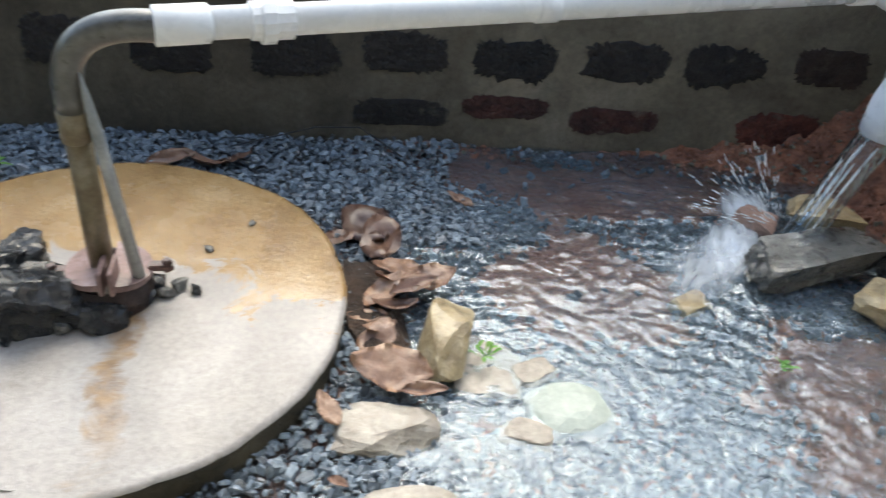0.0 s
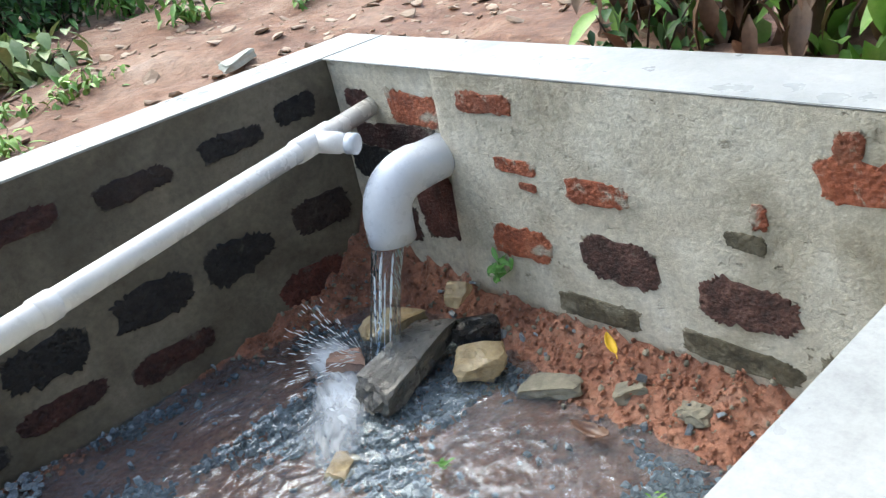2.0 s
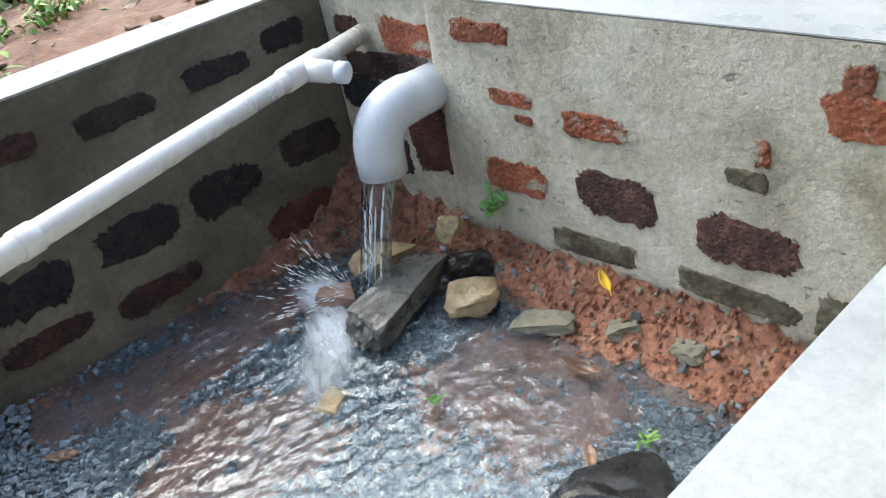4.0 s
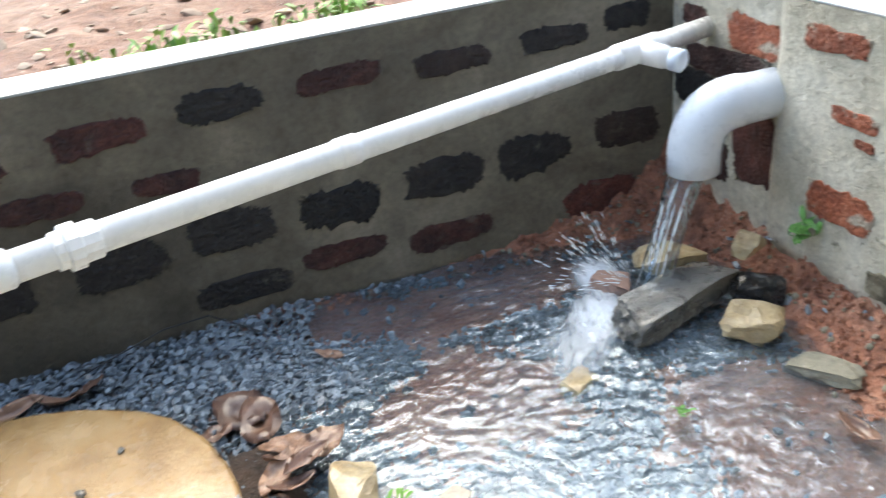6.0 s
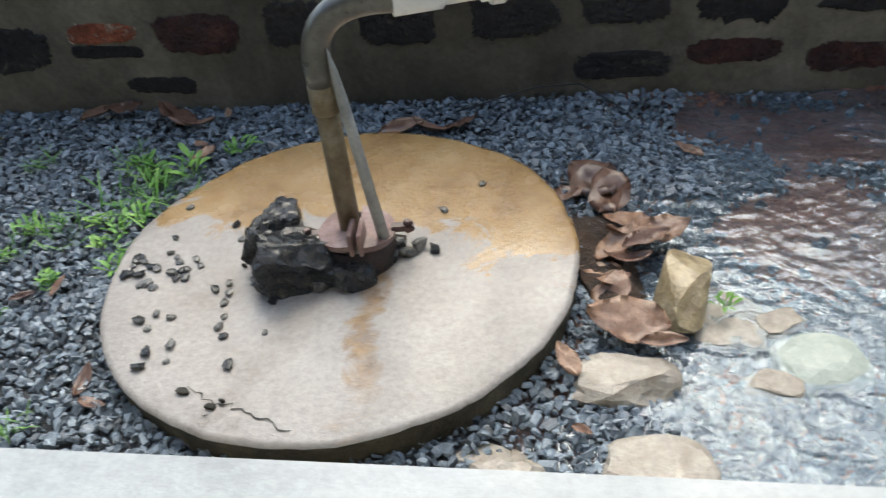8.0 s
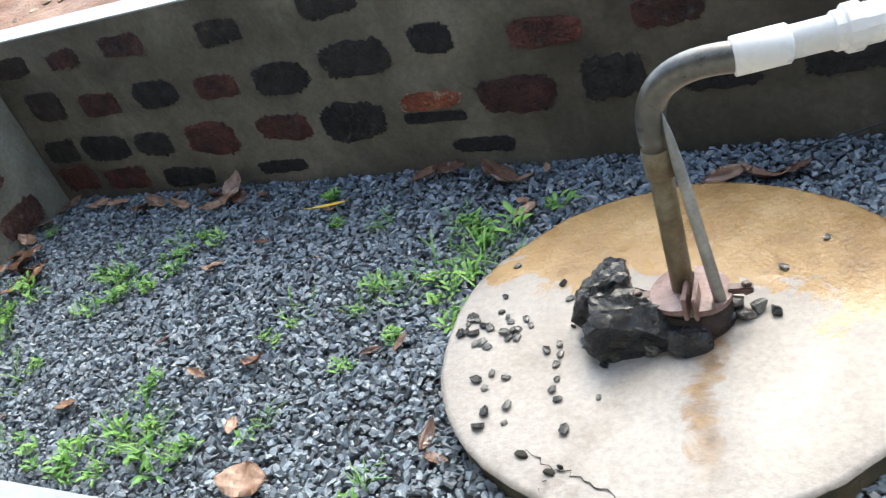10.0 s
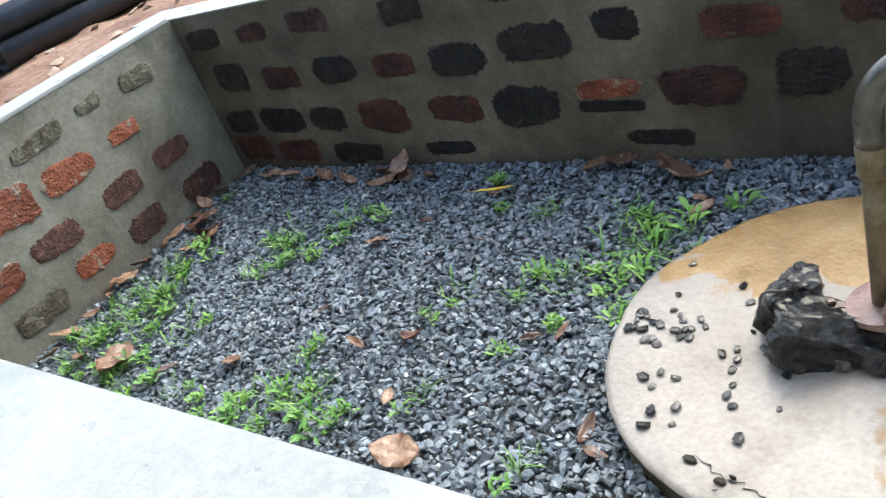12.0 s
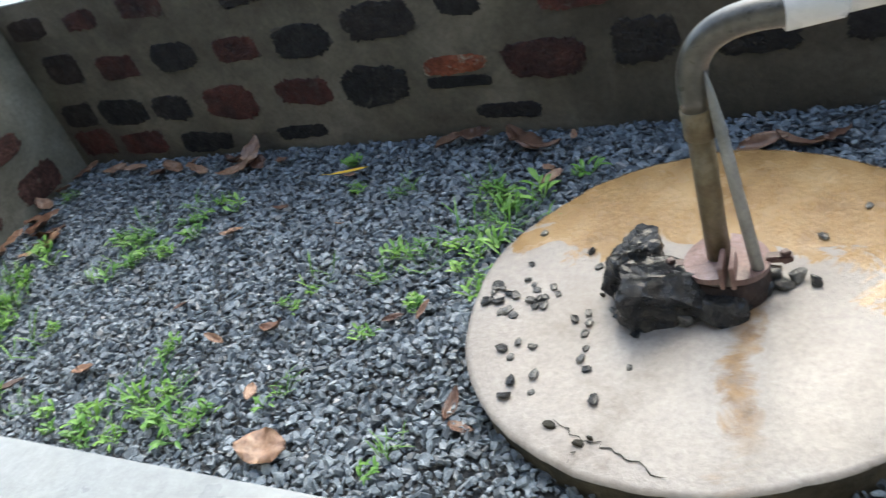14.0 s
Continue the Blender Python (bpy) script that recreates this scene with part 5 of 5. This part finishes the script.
def foam(name, x, y, turn, reach, solid):
    n = 40
    verts = [(reach * (2 * i / n - 1), reach * 0.55 * (2 * j / n - 1), 0.006 * fbm(i * 0.35, j * 0.5, reach)) for j in range(n + 1) for i in range(n + 1)]
    ob = obj(name, verts, [(j * (n + 1) + i, j * (n + 1) + i + 1, (j + 1) * (n + 1) + i + 1, (j + 1) * (n + 1) + i) for j in range(n) for i in range(n)], foam_material("foam", reach, solid), None, True)
    ob.matrix_basis = pose(x, y, -0.003, 0, 0, turn)
    tagged(ob, "white foam spreading where the falling water lands", "foam", kind="structure")


foam("foam", -0.46, -0.42, 62, 0.17, 0.95)
foam("foam", -0.38, -0.27, 75, 0.16, 0.9)
foam("foam", -0.54, -0.5, 50, 0.2, 0.4)
stream()


def drops():
    rng = random.Random(8)
    verts, faces = [], []
    for n in range(150):
        a, e, d = rng.uniform(1.9, 4.1), rng.uniform(0.1, 1.2), rng.uniform(0.03, 0.28)
        c = Vector((-0.34 + d * math.cos(a) * math.cos(e), -0.38 + 0.3 * d * math.sin(a), 0.03 + d * math.sin(e) * 0.8))
        way = Vector((math.cos(a) * math.cos(e), 0.3 * math.sin(a), math.sin(e))).normalized()
        s = rng.uniform(0.0005, 0.0014)
        sv, sf = tube([c - way * s * 9, c - way * s * 4, c + way * s * 4, c + way * s * 9], [s * 0.3, s, s, s * 0.3], 6)
        b = len(verts)
        verts += sv
        faces += [tuple(b + t for t in f) for f in sf]
    ob = obj("splash_drops", verts, faces, FOAM_SOLID, None, True)
    tagged(ob, "fine drops thrown up by the falling water", "water", kind="stuff")


drops()


# ---- beyond the walls ----
def leafy(name, base, spread, height, count, size, material, seed, label, droop=0.3):
    """A plant of many separate leaves on thin stems."""
    rng = random.Random(seed)
    top = tagged(new(name), label, "plant")
    top.location = base
    verts, faces, sv, sf = [], [], [], []
    stems = max(4, count // 22)
    tips = []
    for k in range(stems):
        tip = Vector((rng.gauss(0, 0.5) * spread[0], rng.gauss(0, 0.5) * spread[1], height * rng.uniform(0.35, 1.0)))
        root = Vector((tip.x * 0.4, tip.y * 0.4, -0.05))
        tv, tf = tube([root, (root + tip) / 2 + Vector((0, 0, height * 0.1)), tip], [size * 0.05, size * 0.04, size * 0.02], 5)
        b = len(sv)
        sv += tv
        sf += [tuple(b + t for t in f) for f in tf]
        tips.append((root, tip))
    for k in range(count):
        root, tip = tips[rng.randrange(stems)]
        c = root + (tip - root) * rng.uniform(0.3, 1.05) + Vector((rng.gauss(0, size * 0.6), rng.gauss(0, size * 0.6), rng.gauss(0, size * 0.4)))
        yaw, pitch = rng.uniform(0, 6.28), rng.uniform(-1.2, 0.6) - droop
        d = Vector((math.cos(yaw) * math.cos(pitch), math.sin(yaw) * math.cos(pitch), math.sin(pitch)))
        side = d.cross(Vector((0, 0, 1))).normalized()
        up = side.cross(d)
        ln, wd = size * rng.uniform(0.6, 1.3), size * rng.uniform(0.16, 0.26)
        b = len(verts)
        for u, h in ((0, 0.06), (0.3, 0.9), (0.6, 0.85), (0.85, 0.45), (1, 0.03)):
            p = c + d * ln * u - up * ln * 0.25 * u * u
            verts += [p - side * wd * h + up * wd * h * 0.4, p, p + side * wd * h + up * wd * h * 0.4]
        for i in range(4):
            q = b + 3 * i
            faces += [(q, q + 3, q + 4, q + 1), (q + 1, q + 4, q + 5, q + 2)]
    obj("branchwork", sv, sf, HUMUS, top, True)
    obj("foliage", verts, faces, material, top, True)
    return top


BROWN_BUSH = surface("withered_leaf", [(0.25, (0.06, 0.035, 0.022)), (0.5, (0.15, 0.09, 0.055)), (0.78, (0.26, 0.18, 0.12))], 12, 60, 0.4, (0.5, 0.8), 0.4, 0.003,
                     vary="island", vary_stops=[(0.0, (0.4, 0.4, 0.4)), (1.0, (1.4, 1.3, 1.2))])
LIME_BUSH = surface("lime_leaf", [(0.25, (0.14, 0.3, 0.05)), (0.5, (0.22, 0.42, 0.08)), (0.78, (0.36, 0.52, 0.16))], 12, 60, 0.3, (0.35, 0.6), 0.3, 0.003,
                    vary="island", vary_stops=[(0.0, (0.6, 0.65, 0.6)), (1.0, (1.3, 1.2, 1.1))])
PALE_BUSH = surface("pale_leaf", [(0.25, (0.24, 0.34, 0.12)), (0.5, (0.36, 0.45, 0.2)), (0.78, (0.5, 0.55, 0.32))], 12, 60, 0.3, (0.4, 0.6), 0.3, 0.003, vary="island", vary_stops=[(0.0, (0.55, 0.6, 0.55)), (1.0, (1.2, 1.2, 1.1))])
leafy("shrub", (0.85, -0.5, 0.5), (0.25, 0.35), 0.55, 200, 0.12, BROWN_BUSH, 1, "shrub of hanging withered brown leaves behind the wall", 0.9)
leafy("shrub", (0.8, -0.95, 0.5), (0.25, 0.3), 0.6, 220, 0.12, BROWN_BUSH, 2, "shrub of hanging withered brown leaves behind the wall", 0.9)
leafy("shrub", (0.7, -1.0, 0.5), (0.2, 0.4), 0.45, 90, 0.13, LIME_BUSH, 3, "bright green leafy shrub behind the pit wall")
leafy("shrub", (0.65, -1.45, 0.5), (0.2, 0.3), 0.45, 110, 0.13, LIME_BUSH, 4, "bright green leafy shrub behind the pit wall")
leafy("shrub", (0.9, -1.4, 0.5), (0.3, 0.4), 0.7, 240, 0.1, BUSH_LEAF, 5, "dark green shrub behind the pit wall")
leafy("shrub", (0.6, -0.55, 0.5), (0.12, 0.2), 0.22, 60, 0.07, BUSH_LEAF, 6, "low green shrub behind the pit wall")
leafy("pale_weed", (-0.25, 1.85, 0.53), (0.26, 0.22), 0.2, 190, 0.12, PALE_BUSH, 7, "pale green leafy weed on the red earth")
leafy("grass_patch", (-0.3, 1.25, 0.52), (0.32, 0.22), 0.09, 260, 0.05, LIME_BUSH, 8, "patch of green grass on the red earth")
leafy("grass_patch", (-0.75, 0.75, 0.53), (0.35, 0.2), 0.08, 200, 0.045, LIME_BUSH, 9, "patch of green grass on the red earth")
leafy("grass_patch", (-1.3, 0.6, 0.53), (0.35, 0.2), 0.08, 200, 0.045, LIME_BUSH, 19, "patch of green grass on the red earth")
leafy("grass_patch", (0.7, 3.0, 0.53), (0.2, 0.2), 0.35, 130, 0.1, GREEN_LEAF, 10, "young green shrub on the red earth")
leafy("grass_patch", (0.63, 2.05, 0.53), (0.14, 0.14), 0.16, 70, 0.07, GREEN_LEAF, 11, "small green weed on the red earth")
leafy("grass_patch", (1.0, 1.6, 0.53), (0.12, 0.12), 0.14, 60, 0.06, GREEN_LEAF, 18, "small green weed on the red earth")
leafy("bush", (-0.1, 3.7, 0.52), (0.7, 0.4), 1.3, 1500, 0.17, BUSH_LEAF, 12, "dark green bush at the edge of the yard")
leafy("bush", (0.9, 4.2, 0.52), (0.9, 0.4), 1.4, 1500, 0.18, BUSH_LEAF, 13, "dark green bush at the edge of the yard")
leafy("bush", (-1.1, 3.4, 0.52), (0.7, 0.4), 1.3, 1500, 0.17, BUSH_LEAF, 14, "dark green bush at the edge of the yard")
leafy("bush", (-0.6, 4.3, 0.52), (0.9, 0.4), 1.5, 1500, 0.18, BUSH_LEAF, 16, "dark green bush at the edge of the yard")
leafy("bush", (0.3, 3.2, 0.52), (0.35, 0.25), 0.45, 260, 0.1, BUSH_LEAF, 17, "low dark green bush at the edge of the yard")
leafy("bush", (1.9, 4.9, 0.52), (0.8, 0.5), 1.3, 1500, 0.17, BUSH_LEAF, 15, "dark green bush at the edge of the yard")


def yard_rubble():
    rng = random.Random(21)
    verts, faces = [], []
    ob = rock("rubble", (1, 0.8, 0.6), 50, YARD_SOIL, pose(0, 0, 0), sub=1)
    bv, bf = [v.co.copy() for v in ob.data.vertices], [tuple(p.vertices) for p in ob.data.polygons]
    bpy.data.objects.remove(ob)
    for n in range(1700):
        if n < 1100:
            x, y = rng.uniform(-1.8, 1.6), 0.22 + rng.random() ** 1.5 * 3.2
        elif n < 1300:
            x, y = rng.uniform(0.25, 1.6), rng.uniform(-1.6, 0.6)
        else:
            x, y = rng.uniform(-8.5, -4.95), rng.uniform(-1.5, 1.8)
        s = 0.014 + 0.075 * rng.random() ** 3
        m = pose(x, y, outside_height(x, y) + s * 0.08, rng.uniform(-25, 25), rng.uniform(-25, 25), rng.uniform(0, 360)) @ Matrix.Diagonal((s, s, s * 0.45, 1))
        b = len(verts)
        verts += [m @ v for v in bv]
        faces += [tuple(b + t for t in f) for f in bf]
    ob = obj("yard_stones", verts, faces, RUBBLE)
    tagged(ob, "loose broken stones strewn over the red yard earth", "stones", kind="stuff")


RUBBLE = surface("yard_stone", [(0.3, (0.28, 0.19, 0.13)), (0.7, (0.5, 0.4, 0.3))], 8, 50, 0.4, (0.6, 0.9), 0.5, 0.004, vary="island", vary_stops=[(0.0, (0.6, 0.55, 0.5)), (1.0, (1.3, 1.3, 1.3))])
yard_rubble()
white_bit = rock("plastic_scrap", (0.2, 0.07, 0.04), 55, WHITE_ROCK, pose(0.14, 0.8, 0.55, 0, 0, 30), kind_label="white scrap lying on the red earth", category="scrap")

# black pipes stacked in the yard
for n in range(11):
    k, row = (n, 0) if n < 6 else (n - 5.5, 1)
    x, y, z = -6.97 + 0.15 * k, -0.18 + 0.07 * k + 0.03 * row, outside_height(-6.3, 0.3) + 0.075 + 0.128 * row
    p = tagged(new("black_pipe"), "black plastic pipe in a stack on the earth", "pipe", "stack of black pipes")
    obj("barrel", *tube([(x, y, z), (x - 0.25, y + 4.2, z)], [0.072, 0.072], 24, inner=0.008), BLACK_PLASTIC, p, True)


def clods():
    """Crumbs of washed-out mortar and red earth on the bank."""
    rng = random.Random(31)
    ob = rock("crumb", (1, 0.8, 0.7), 51, SOIL, pose(0, 0, 0), sub=1)
    bv, bf = [v.co.copy() for v in ob.data.vertices], [tuple(p.vertices) for p in ob.data.polygons]
    bpy.data.objects.remove(ob)
    for name, material, count, label in (("earth_crumbs", SOIL, 2600, "crumbs of red earth on the bank below the wall"), ("mortar_crumbs", MORTAR_SHADED, 520, "fallen crumbs of grey mortar on the earth bank")):
        verts, faces = [], []
        while count:
            x, y = -0.34 * rng.random() ** 1.3, rng.uniform(-1.6, -0.02)
            if rng.random() < 0.25:
                x, y = rng.uniform(-1.1, 0), -0.13 * rng.random()
            if bank(x, y) < 0.006:
                continue
            count -= 1
            s = 0.004 + 0.014 * rng.random() ** 3
            m = pose(x, y, floor_height(x, y) + s * 0.2, rng.uniform(0, 360), rng.uniform(0, 360), 0) @ Matrix.Scale(s, 4)
            b = len(verts)
            verts += [m @ v for v in bv]
            faces += [tuple(b + t for t in f) for f in bf]
        tagged(obj(name, verts, faces, material), label, "earth", kind="stuff")


clods()
